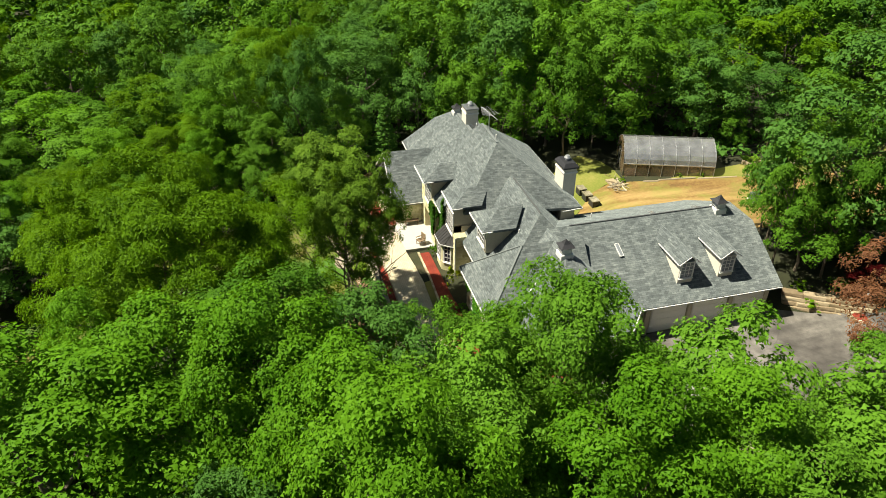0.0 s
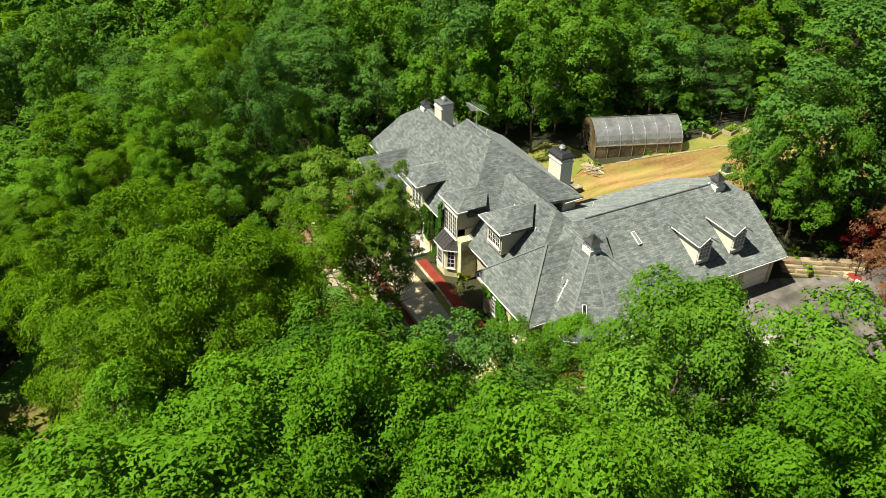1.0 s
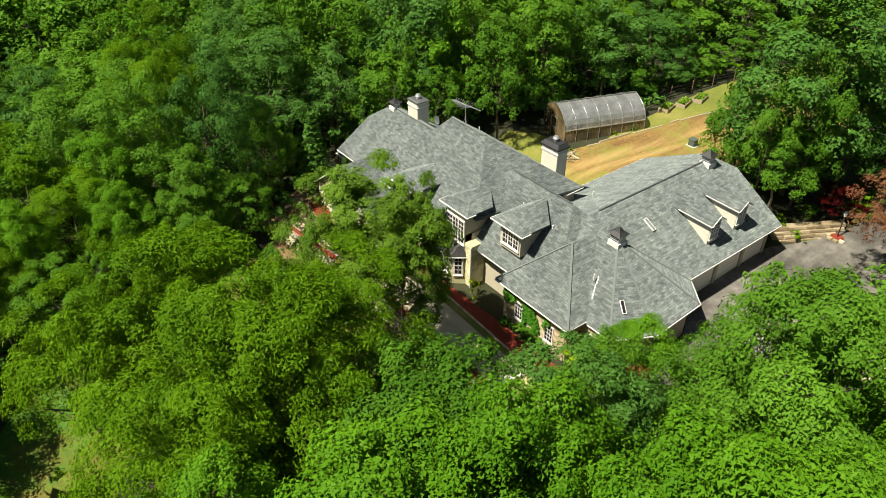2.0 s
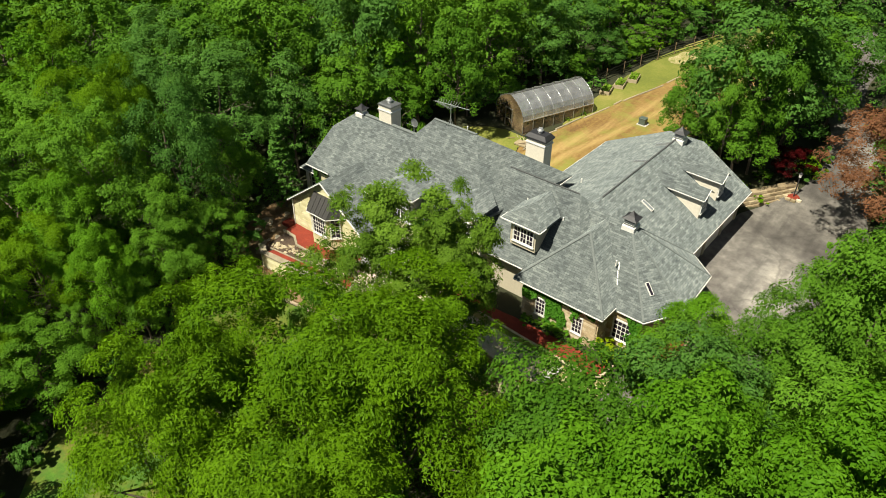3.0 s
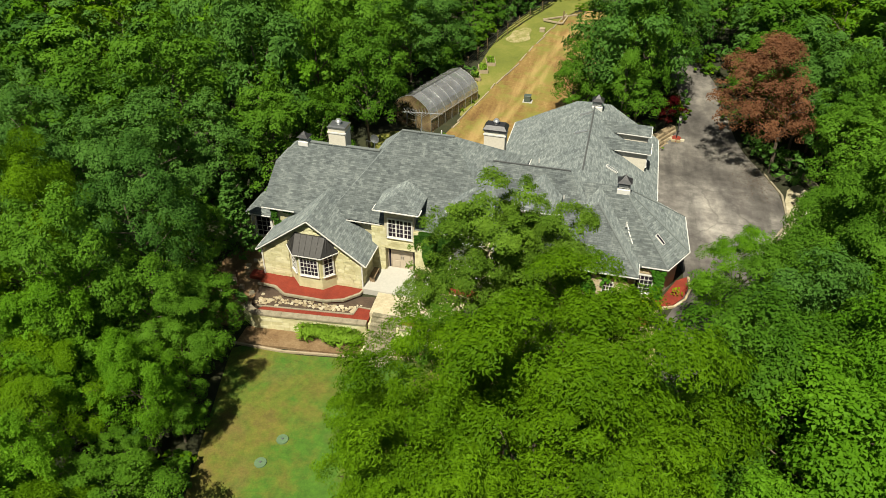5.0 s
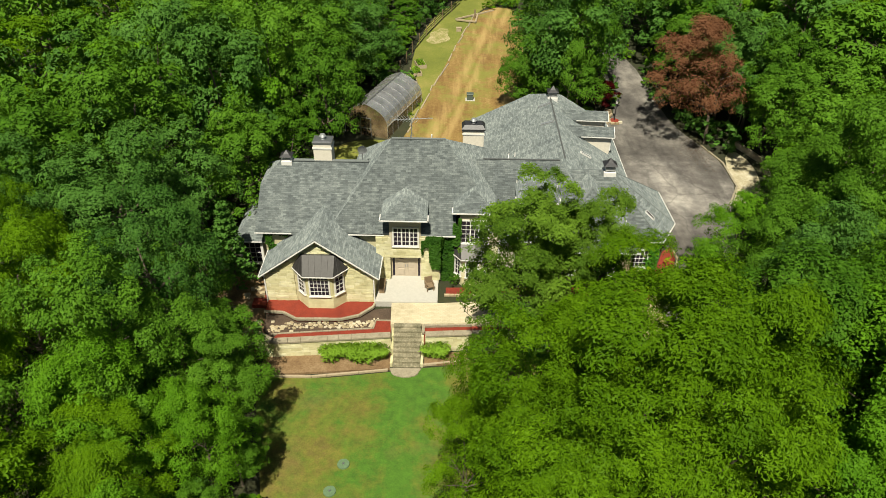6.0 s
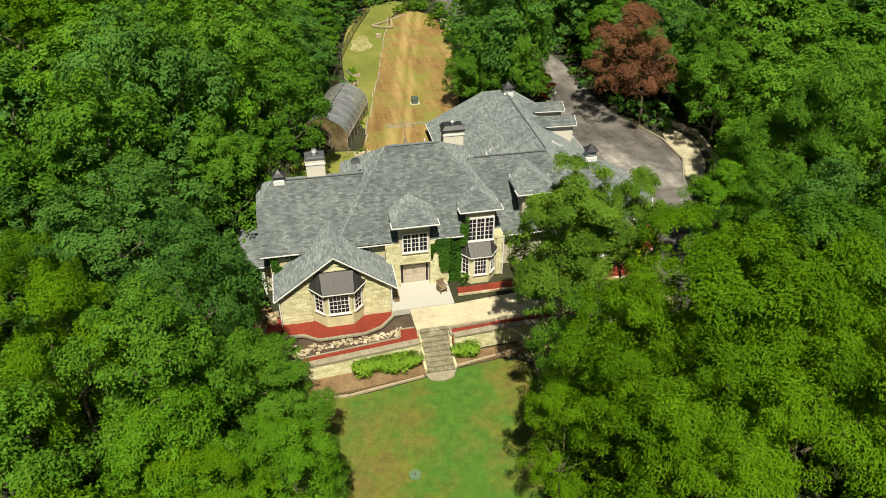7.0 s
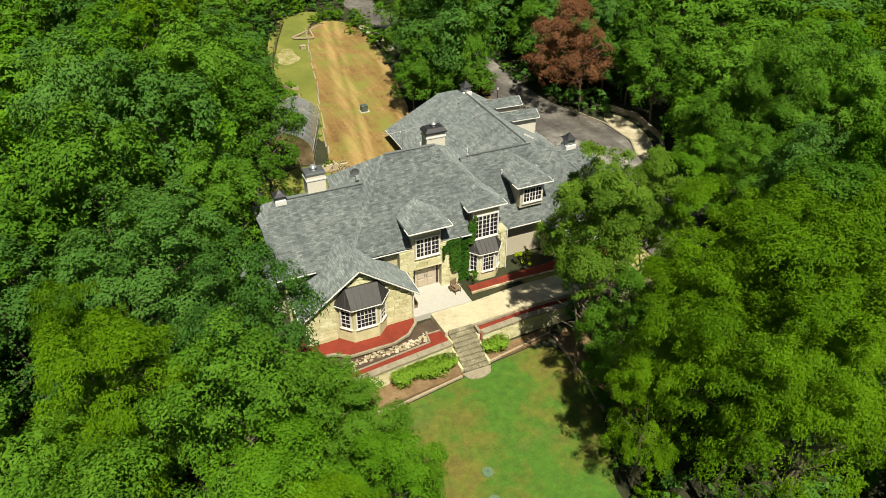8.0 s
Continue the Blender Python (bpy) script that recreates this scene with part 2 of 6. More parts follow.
def paving_material():
    n = Nodes("cream_brick_paving")
    p = n.place()
    brick = n.add("TexBrick", Vector=p, Scale=1.0, Mortar_Size=0.01, Brick_Width=0.3, Row_Height=0.14, Bias=0.0)
    n.put(brick.inputs["Color1"], (0.47, 0.41, 0.285, 1))
    n.put(brick.inputs["Color2"], (0.53, 0.465, 0.33, 1))
    n.put(brick.inputs["Mortar"], (0.41, 0.355, 0.24, 1))
    stain = n.noise(0.7, 5.0, 0.65, p)
    col = n.mix(1.0, brick.outputs[0], n.ramp(stain, (0.34, (0.78, 0.76, 0.72)), (0.5, (1.0, 1.0, 1.0)), (0.66, (1.1, 1.1, 1.08))), "MULTIPLY")
    n.bump(brick.outputs["Fac"], -0.4, 0.01)
    return n.finish(col, 0.9)


PAVING = paving_material()
CONCRETE = plain("pale_concrete", (0.43, 0.415, 0.38), 0.85, vary=0.12)
STEP_STONE = two_noise("mossy_grey_step_stone", ((0.34, (0.09, 0.085, 0.05)), (0.5, (0.21, 0.19, 0.125)), (0.64, (0.36, 0.32, 0.23))), 1.5, 8.0, 0.9)
KERB_STONE = two_noise("grey_coping_stone", ((0.3, (0.2, 0.17, 0.115)), (0.7, (0.38, 0.335, 0.25))), 1.8, 9.0, 0.9)
MULCH = two_noise("red_bark_mulch", ((0.3, (0.12, 0.014, 0.007)), (0.7, (0.3, 0.042, 0.02))), 1.2, 14.0)
DRY_BED = two_noise("dry_brown_bark", ((0.32, (0.1, 0.055, 0.026)), (0.5, (0.2, 0.125, 0.062)), (0.68, (0.3, 0.21, 0.12))), 0.9, 10.0)
SOIL = two_noise("dark_soil", ((0.3, (0.04, 0.026, 0.018)), (0.7, (0.12, 0.08, 0.055))), 1.0, 12.0)
LAWN = lawn_material()
GRASS = two_noise("rough_green_grass", ((0.34, (0.1, 0.12, 0.018)), (0.5, (0.15, 0.17, 0.026)), (0.66, (0.25, 0.22, 0.06))), 0.2, 5.0, mixing=0.3)
# near-black, with the deep shade between the crowns put into the floor colour
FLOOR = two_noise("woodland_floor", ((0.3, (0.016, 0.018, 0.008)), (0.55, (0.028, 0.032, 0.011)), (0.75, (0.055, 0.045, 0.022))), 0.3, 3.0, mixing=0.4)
FIELD = field_material()
ASPHALT = asphalt_material()
GRAVEL = two_noise("pale_gravel", ((0.36, (0.25, 0.21, 0.12)), (0.5, (0.42, 0.37, 0.25)), (0.64, (0.56, 0.52, 0.4))), 0.8, 9.0)
SAND = two_noise("pale_sandy_grass", ((0.4, (0.15, 0.17, 0.03)), (0.5, (0.28, 0.25, 0.1)), (0.62, (0.44, 0.38, 0.24))), 0.9, 5.0)
# one ivy in two tones: sunlight and shade are put into the leaf colours
IVY_LIT = leaf_material("sunlit_ivy_leaf", (0.03, 0.115, 0.008), (0.095, 0.27, 0.028))
IVY_SHADED = leaf_material("shaded_ivy_leaf", (0.016, 0.058, 0.006), (0.058, 0.15, 0.018))
LEAF = leaf_material("leaf_mid_green", (0.04187, 0.118, 0.009), (0.1378, 0.3, 0.027))
LEAF_BRIGHT = leaf_material("leaf_yellow_green", (0.049, 0.12, 0.004), (0.152, 0.3, 0.011))
LEAF_BLUE = leaf_material("leaf_deep_green", (0.03604, 0.106, 0.0165), (0.1187, 0.265, 0.048))
LEAF_RED = leaf_material("leaf_dry_brown", (0.112, 0.052, 0.027), (0.29, 0.138, 0.075))
LEAF_OLIVE = leaf_material("leaf_olive_green", (0.066, 0.138, 0.013), (0.215, 0.37, 0.04))
LEAF_VIVID = leaf_material("leaf_vivid_green", (0.05194, 0.15, 0.00675), (0.1611, 0.352, 0.02175))
LEAF_CRIMSON = leaf_material("leaf_crimson", (0.022, 0.0015, 0.002), (0.07, 0.004, 0.005))
LEAF_LIME = leaf_material("leaf_lime", (0.16, 0.26, 0.006), (0.34, 0.44, 0.02))
LEAF_LILY = leaf_material("lily_blade", (0.1, 0.2, 0.014), (0.25, 0.42, 0.05))
NETTING = plain("dark_netting", (0.025, 0.027, 0.022), 0.9)
GREEN_BOX = plain("green_painted_steel", (0.075, 0.1, 0.085), 0.5)

# ---- builders ----


def bm_mesh(name, bm):
    me = bpy.data.meshes.new(name)
    bm.normal_update()
    bm.to_mesh(me)
    bm.free()
    return me


def part(name, bm, material, parent=None, label=""):
    """Links a bmesh, or a ready mesh, as one mesh object under a thing or a part."""
    me = bm if isinstance(bm, bpy.types.Mesh) else bm_mesh(name, bm)
    if material is not None:
        me.materials.clear()
        me.materials.append(material)
    ob = new(name, me)
    ob.parent = parent
    if parent is not None:
        ob.matrix_parent_inverse = Matrix.Identity(4)
    if label:
        tagged(ob, label)
    return ob


def thing(name, label, category, at=(0, 0, 0), group="", kind="", turn=0.0):
    ob = new(name)
    ob.matrix_basis = pose(*at, 0, 0, turn)
    return tagged(ob, label, category, group, kind)


def box(bm, lo, hi, bevel=0.0):
    m = Matrix.LocRotScale([(a + b) / 2 for a, b in zip(lo, hi)], None, [b - a for a, b in zip(lo, hi)])
    made = bmesh.ops.create_cube(bm, size=1.0, matrix=m)
    if bevel:
        edges = list({e for v in made["verts"] for e in v.link_edges})
        bmesh.ops.bevel(bm, geom=edges, offset=bevel, segments=1, affect="EDGES")
    return bm


def one_box(lo, hi, bevel=0.0):
    return box(bmesh.new(), lo, hi, bevel)


def beam(bm, a, b, width, height, up=(0, 0, 1)):
    """A bar from a to b."""
    a, b, up = Vector(a), Vector(b), Vector(up)
    d = (b - a).normalized()
    side = d.cross(up).normalized() if abs(d.dot(up)) < 0.999 else Vector((1, 0, 0))
    top = side.cross(d)
    rot = Matrix((side, d, top)).transposed().to_4x4()
    bmesh.ops.create_cube(bm, size=1.0, matrix=Matrix.Translation((a + b) / 2) @ rot @ Matrix.Diagonal((width, (b - a).length, height, 1)))
    return bm


def tube(bm, a, b, r1, r2=None, seg=8):
    a, b = Vector(a), Vector(b)
    q = (b - a).to_track_quat("Z", "Y").to_matrix().to_4x4()
    bmesh.ops.create_cone(bm, cap_ends=True, segments=seg, radius1=r1, radius2=r1 if r2 is None else r2, depth=(b - a).length,
                          matrix=Matrix.Translation((a + b) / 2) @ q)
    return bm


def prism(bm, ring, z0, z1):
    """An upright prism over a ring of (x, y); z0 and z1 may be functions of x and y."""
    f0 = z0 if callable(z0) else (lambda x, y: z0)
    f1 = z1 if callable(z1) else (lambda x, y: z1)
    low = [bm.verts.new((x, y, f0(x, y))) for x, y in ring]
    top = [bm.verts.new((x, y, f1(x, y))) for x, y in ring]
    bm.faces.new(low[::-1])
    bm.faces.new(top)
    k = len(ring)
    for i in range(k):
        bm.faces.new((low[i], low[(i + 1) % k], top[(i + 1) % k], top[i]))
    bmesh.ops.recalc_face_normals(bm, faces=bm.faces)
    return bm


def solid(tops, drop=0.2):
    """A closed body whose upper faces are the given planes and whose rim hangs down by drop. Sets UVs in metres along and up each slope."""
    bm = bmesh.new()
    key = {}

    def vert(p):
        k = tuple(round(c, 3) for c in p)
        if k not in key:
            key[k] = bm.verts.new(p)
        return key[k]

    for face in tops:
        bm.faces.new([vert(p) for p in face])
    bmesh.ops.recalc_face_normals(bm, faces=bm.faces)
    if sum(f.normal.z for f in bm.faces) < 0:
        bmesh.ops.reverse_faces(bm, faces=bm.faces)
    low = {v: bm.verts.new(v.co - Vector((0, 0, drop))) for v in list(bm.verts)}
    for f in list(bm.faces):
        bm.faces.new([low[v] for v in reversed(f.verts)])
    for e in [e for e in bm.edges if len(e.link_faces) == 1 and e.verts[0] in low and e.verts[1] in low]:
        loop = e.link_loops[0]
        a, b = loop.vert, loop.link_loop_next.vert
        bm.faces.new((b, a, low[a], low[b]))
    uv = bm.loops.layers.uv.new("UVMap")
    for f in bm.faces:
        n = f.normal if f.normal.length > 0.5 else Vector((0, 0, 1))
        f.normal_update()
        n = f.normal
        u = Vector((0, 0, 1)).cross(n)
        u = u.normalized() if u.length > 0.05 else Vector((1, 0, 0))
        v = n.cross(u)
        for loop in f.loops:
            loop[uv].uv = (loop.vert.co.dot(u), loop.vert.co.dot(v))
    return bm


PANE = bm_mesh("pane", one_box((-0.5, -0.5, -0.5), (0.5, 0.5, 0.5)))
PANE.materials.append(GLASS)
PALE_PANE = bm_mesh("pale_pane", one_box((-0.5, -0.5, -0.5), (0.5, 0.5, 0.5)))
PALE_PANE.materials.append(PALE_GLASS)


def window(parent, at, across, w, h, cols, rows, frame_w=0.09, name="window", pane_mesh=None, casement=0):
    """A white window of cols x rows panes: at is its lower left corner, across the way along the wall, seen from outside from left to right."""
    at, across = Vector(at), Vector(across).normalized()
    up = Vector((0, 0, 1))
    out = across.cross(up)

    def bar(bm, x0, x1, z0, z1, d0, d1):
        rot = Matrix((across, out, up)).transposed().to_4x4()
        c = at + across * (x0 + x1) / 2 + up * (z0 + z1) / 2 + out * (d0 + d1) / 2
        bmesh.ops.create_cube(bm, size=1.0, matrix=Matrix.Translation(c) @ rot @ Matrix.Diagonal((x1 - x0, d1 - d0, z1 - z0, 1)))

    bm = bmesh.new()
    f = frame_w
    for x0, x1, z0, z1 in ((-f, 0, -f, h + f), (w, w + f, -f, h + f), (0, w, -f, 0), (0, w, h, h + f)):
        bar(bm, x0, x1, z0, z1, -0.04, 0.06)
    frame_ob = part(name, bm, WHITE, parent)
    bm = bmesh.new()
    for i in range(1, cols):
        thick = 0.045 if casement and i % casement == 0 else 0.016
        bar(bm, w * i / cols - thick, w * i / cols + thick, 0, h, 0.0, 0.04)
    for j in range(1, rows):
        bar(bm, 0, w, h * j / rows - 0.016, h * j / rows + 0.016, 0.002, 0.038)
    part("muntin_grid", bm, WHITE, frame_ob)
    turned = Matrix((across, out, up)).transposed().to_4x4()
    for i in range(cols):
        for j in range(rows):
            pane = new("pane", pane_mesh or PANE)
            pane.parent = frame_ob
            c = at + across * (w * (i + 0.5) / cols) + up * (h * (j + 0.5) / rows) + out * 0.014
            pane.matrix_basis = Matrix.Translation(c) @ turned @ Matrix.Diagonal((w / cols - 0.028, 0.012, h / rows - 0.028, 1))
    bm = bmesh.new()
    bar(bm, -f - 0.03, w + f + 0.03, -f - 0.05, -f, -0.04, 0.11)
    part("window_sill", bm, WHITE, frame_ob)
    return frame_ob


def block_mesh(name, mat):
    bm = one_box((-0.5, -0.5, -0.5), (0.5, 0.5, 0.5))
    bmesh.ops.bevel(bm, geom=list(bm.edges), offset=0.06, segments=1, affect="EDGES")
    rng = random.Random(4)
    for v in bm.verts:
        v.co.y += rng.uniform(-0.12, 0.12)
    me = bm_mesh(name, bm)
    me.materials.append(mat)
    return me


BLOCK, TAN_BLOCK, ROCK_BLOCK, LEDGE_BLOCK = block_mesh("block", STONE), block_mesh("tan_block", TAN_STONE), block_mesh("rock_block", ROCK), block_mesh("ledge_block", LEDGE)


def stone_face(parent, at, across, length, base, top, holes=(), me=None, course=(0.17, 0.31), run=(0.3, 0.95), seed=1, limit=300, name="stone_block"):
    """Courses of separate stone blocks laid on a wall's face. top(u) is the wall's height at u; holes are (u0, u1, z0, z1)."""
    me = me or BLOCK
    rng = random.Random(seed)
    at, across = Vector(at), Vector(across).normalized()
    out = across.cross(Vector((0, 0, 1)))
    rot = Matrix((across, -out, Vector((0, 0, 1)))).transposed().to_4x4()
    z, count = base, 0
    peak = max(top(length * i / 20) for i in range(21))
    while z < peak - 0.1 and count < limit:
        h = rng.uniform(*course)
        u = rng.uniform(-0.3, 0.0)
        while u < length and count < limit:
            w = rng.uniform(*run)
            u0, u1, zt = max(u, 0.0), min(u + w, length), min(z + h, peak)
            u += w
            for a, b, c, d in holes:
                if c < z + h - 0.05 and d > z + 0.05:
                    if a <= u0 and u1 <= b:
                        u1 = u0
                    elif u0 < a < u1:
                        u1 = a
                    elif u0 < b < u1:
                        u0 = b
            zt = min(zt, top(u0), top(u1))
            if u1 - u0 < 0.1 or zt - z < 0.08:
                continue
            ob = new(name, me)
            ob.parent = parent
            c = at + across * ((u0 + u1) / 2) + Vector((0, 0, (z + zt) / 2 - at.z)) + out * rng.uniform(-0.005, 0.02)
            ob.matrix_basis = Matrix.Translation(c) @ rot @ Matrix.Diagonal((u1 - u0 - 0.01, 0.07, zt - z - 0.01, 1))
            count += 1
        z += h


def smooth(a, b, x):
    t = min(1.0, max(0.0, (x - a) / (b - a)))
    return t * t * (3 - 2 * t)


def ground_z(x, y):
    front = -0.62 + 0.012 * max(-60.0, min(0.0, y + 7))
    side = smooth(-5.6, -1.0, y)
    yard = front + (0.85 - front) * side
    back = 0.85 + 1.75 * smooth(9, 20, y) + 0.035 * max(0.0, min(60.0, y - 20))
    lot = 1.0 + 2.6 * smooth(22, 42, y) + 0.01 * max(0.0, min(60.0, y - 42))
    lot = front + (lot - front) * smooth(-9.0, 3.0, y)
    rear = yard if y < 9 else back
    k = smooth(13.0, 17.5, x)
    z = rear * (1 - k) + lot * k
    bank = 1.6 * smooth(28.5, 36, x) * smooth(5, 14, y)
    dip = -0.8 * smooth(12.0, 26.0, -x)
    return z + bank + dip


def inside(ring, x, y):
    hit = False
    for (x0, y0), (x1, y1) in zip(ring, ring[1:] + ring[:1]):
        if (y0 > y) != (y1 > y) and x < (x1 - x0) * (y - y0) / (y1 - y0) + x0:
            hit = not hit
    return hit


def rounded(ring, times=2):
    for _ in range(times):
        out = []
        for (x0, y0), (x1, y1) in zip(ring, ring[1:] + ring[:1]):
            out += [(0.75 * x0 + 0.25 * x1, 0.75 * y0 + 0.25 * y1), (0.25 * x0 + 0.75 * x1, 0.25 * y0 + 0.75 * y1)]
        ring = out
    return ring


def sheet(ring, lift, step=0.8, thick=0.12):
    """A sheet that follows the ground inside a ring, as a thin body."""
    bm = bmesh.new()
    vs = [bm.verts.new((x, y, 0)) for x, y in ring]
    bm.faces.new(vs)
    bmesh.ops.triangulate(bm, faces=bm.faces)
    for axis in (0, 1):
        lo, hi = min(p[axis] for p in ring), max(p[axis] for p in ring)
        n = Vector((1, 0, 0)) if axis == 0 else Vector((0, 1, 0))
        k = lo + step
        while k < hi:
            bmesh.ops.bisect_plane(bm, geom=list(bm.verts) + list(bm.edges) + list(bm.faces), plane_co=n * k, plane_no=n)
            k += step
    rim = [e for e in bm.edges if len(e.link_faces) == 1]
    for v in bm.verts:
        v.co.z = ground_z(v.co.x, v.co.y) + lift
    made = bmesh.ops.extrude_edge_only(bm, edges=rim)
    for v in made["geom"]:
        if isinstance(v, bmesh.types.BMVert):
            v.co.z -= thick
    bmesh.ops.recalc_face_normals(bm, faces=bm.faces)
    if sum(f.normal.z for f in bm.faces) < 0:
        bmesh.ops.reverse_faces(bm, faces=bm.faces)
    return bm

# ---- ground ----


def ground_mesh():
    def axis(lo, hi):
        inner = list(np.arange(lo, hi + 0.1, 1.0))
        out, step = [], 2.0
        k = 0.0
        while k < 2500:
            k += step
            step *= 1.35
            out.append(k)
        return np.array([lo - o for o in reversed(out)] + inner + [hi + o for o in out])

    xs, ys = axis(-40, 45), axis(-35, 65)
    verts = [(x, y, ground_z(x, y)) for y in ys for x in xs]
    w = len(xs)
    faces = [(j * w + i, j * w + i + 1, (j + 1) * w + i + 1, (j + 1) * w + i) for j in range(len(ys) - 1) for i in range(w - 1)]
    me = bpy.data.meshes.new("ground")
    me.from_pydata([tuple(map(float, v)) for v in verts], [], faces)
    return me


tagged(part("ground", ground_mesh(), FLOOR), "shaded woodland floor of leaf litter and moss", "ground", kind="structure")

LAWN_RING = rounded([(-9.6, -7.6), (-6, -7.9), (-1.5, -7.2), (0.8, -6.7), (5.2, -6.2), (6.8, -9), (6.0, -12), (3.8, -16.4), (2.6, -18.8), (3.4, -22), (7.4, -24.4), (10.2, -27.5), (9.4, -33), (4.5, -33), (-1.5, -28.5), (-5.6, -24.6), (-6.0, -21), (-7.0, -17.6), (-7.9, -14.2), (-9.0, -10.2)], 1)
FIELD_RING = rounded([(4.0, 11.2), (0.5, 13.5), (-2.6, 17.0), (-1.7, 20.7), (-0.1, 28.2), (1.9, 37.9), (3.6, 46.9), (5.4, 54), (9.0, 56.5), (11.2, 53.5), (11.8, 47), (11.1, 40), (9.9, 33), (8.6, 26.5), (6.5, 21.5), (5.2, 12)], 1)
STRIP_RING = rounded([(-1.4, 21.5), (-2.0, 30), (-2.2, 36), (-1.6, 46), (1.5, 57), (6, 61), (9.8, 59), (5.6, 55), (3.7, 47), (1.9, 38), (-0.1, 28)], 1)
DRIVE_RING = rounded([(16.2, 10.4), (16.2, 21.2), (17.0, 23.6), (19.7, 30), (19.0, 35.4), (17.4, 39.6), (14.2, 41.5), (13.4, 48), (13.0, 57), (12.2, 66), (17, 66), (18, 57), (18.2, 48), (19.6, 43.5), (22.4, 38.5), (23.7, 31), (24.6, 26.5), (26.5, 22.6), (27.6, 18.3), (27.4, 14.2), (25.6, 10.5), (24.5, 3), (24, -6), (17.9, -5.6), (17.5, -0.4), (18.4, 1.0), (19.5, 4.4), (18.6, 9.2)], 1)
tagged(part("lawn", sheet(LAWN_RING, 0.05, 1.0), LAWN), "patchy green and yellowed mown lawn below the terrace", "lawn", kind="structure")
tagged(part("field", sheet(FIELD_RING, 0.08, 1.2), FIELD), "dry tan earth strip with faint wheel tracks behind the house", "field", kind="structure")
tagged(part("grass_strip", sheet(STRIP_RING, 0.06, 1.2), GRASS), "rough green grass strip beside the dry field", "grass", kind="structure")
tagged(part("driveway", sheet(DRIVE_RING, 0.06, 1.2), ASPHALT), "grey worn asphalt driveway with lighter patches and cracks", "driveway", kind="structure")
VERGE_RING = rounded([(27.8, 19.5), (27.6, 14.6), (26.0, 11.2), (27.4, 10.6), (29.6, 14.0), (30.2, 18.6), (29.2, 22.0)], 1)
tagged(part("gravel_verge", sheet(VERGE_RING, 0.05, 1.0), GRAVEL), "pale gravel verge beside the driveway", "gravel", kind="structure")
PATCH_RING = rounded([(-0.9, 43.6), (0.2, 42.7), (1.5, 43.4), (2.2, 44.4), (1.7, 45.6), (1.9, 47.6), (0.9, 48.1), (0.3, 46.9), (-0.4, 46.4), (-0.3, 45.0)], 1)
tagged(part("sand_patch", sheet(PATCH_RING, 0.1, 1.5), SAND), "pale bare sandy patch in the grass strip", "sand", kind="structure")
PATH_RING = rounded([(12.0, 43.2), (13.0, 42.4), (14.2, 46), (13.6, 50), (12.4, 53), (11.6, 52.6), (12.2, 48)], 1)
tagged(part("gravel_path", sheet(PATH_RING, 0.07, 1.2), GRAVEL), "pale gravel strip between the field and the driveway", "gravel", kind="structure")
BACK_RING = rounded([(-9.5, 17), (-4, 11.5), (3.5, 11.0), (1, 13), (-2.6, 17), (-1.8, 19.2), (-6, 19.5)], 1)
tagged(part("back_grass", sheet(BACK_RING, 0.05, 1.2), GRASS), "shady green grass between house and greenhouse", "grass", kind="structure")

# ---- terrace, beds, steps ----


def slab(name, ring, z0, z1, mat, label, category):
    return tagged(part(name, prism(bmesh.new(), ring, z0, z1), mat), label, category, kind="structure")


slab("walkway", [(-1.2, -4.25), (0.75, -4.15), (4.2, -4.0), (14.0, -3.9), (14.2, -1.8), (6.5, -1.6), (4.2, -1.75), (1.9, -1.98), (-1.3, -2.05)], -0.4, 1.0, PAVING, "cream paved walkway in front of the porch", "walkway")
slab("porch_floor", [(-2.45, -2.05), (1.85, -2.0), (1.85, 1.3), (-2.45, 1.3)], 0.2, 1.1, CONCRETE, "pale concrete porch slab before the front door", "porch")
slab("mulch_bed", [(-9.9, -1.7), (-9.8, -3.0), (-8.6, -3.05), (-7.6, -3.7), (-4.6, -3.65), (-3.4, -3.2), (-2.6, -2.3), (-2.5, -1.7)], -0.2, 0.86, MULCH, "red bark mulch bed under the bay window", "mulch bed")
slab("soil_bed", [(-9.8, -3.05), (-8.6, -3.1), (-7.6, -3.75), (-4.6, -3.7), (-3.4, -3.25), (-2.6, -2.35), (-1.35, -2.1), (-1.25, -4.2), (-2.6, -4.3), (-8.6, -5.3), (-9.6, -4.8)], -0.4, 0.6, SOIL, "dark soil bed crossed by a dry stone rill", "soil bed")
slab("mulch_bed", [(-10.9, -2.4), (-9.95, -2.4), (-9.95, 1.4), (-10.9, 1.4)], -0.4, 0.84, MULCH, "narrow red mulch bed beside the gable wing", "mulch bed")
slab("mulch_strip", [(-8.9, -5.75), (-8.6, -5.15), (-2.3, -4.42), (-2.2, -3.6), (-1.25, -3.6), (-1.15, -4.95)], -0.5, 0.68, MULCH, "red mulch strip along the retaining wall", "mulch bed")
slab("mulch_bed", [(1.0, -4.2), (4.2, -4.0), (13.6, -4.05), (13.6, -4.7), (4.2, -4.75), (1.05, -4.95)], -0.5, 0.74, MULCH, "red mulch strip beside the paved walkway", "mulch bed")
slab("mulch_bed", [(2.4, -0.2), (6.0, -0.1), (9.0, 0.0), (9.75, 0.1), (15.3, 0.15), (16.9, -0.1), (16.7, -1.0), (16.0, -1.3), (9.0, -1.0), (6.2, -0.9), (2.4, -1.0)], -0.4, 0.98, MULCH, "red mulch strip along the house wall", "mulch bed")
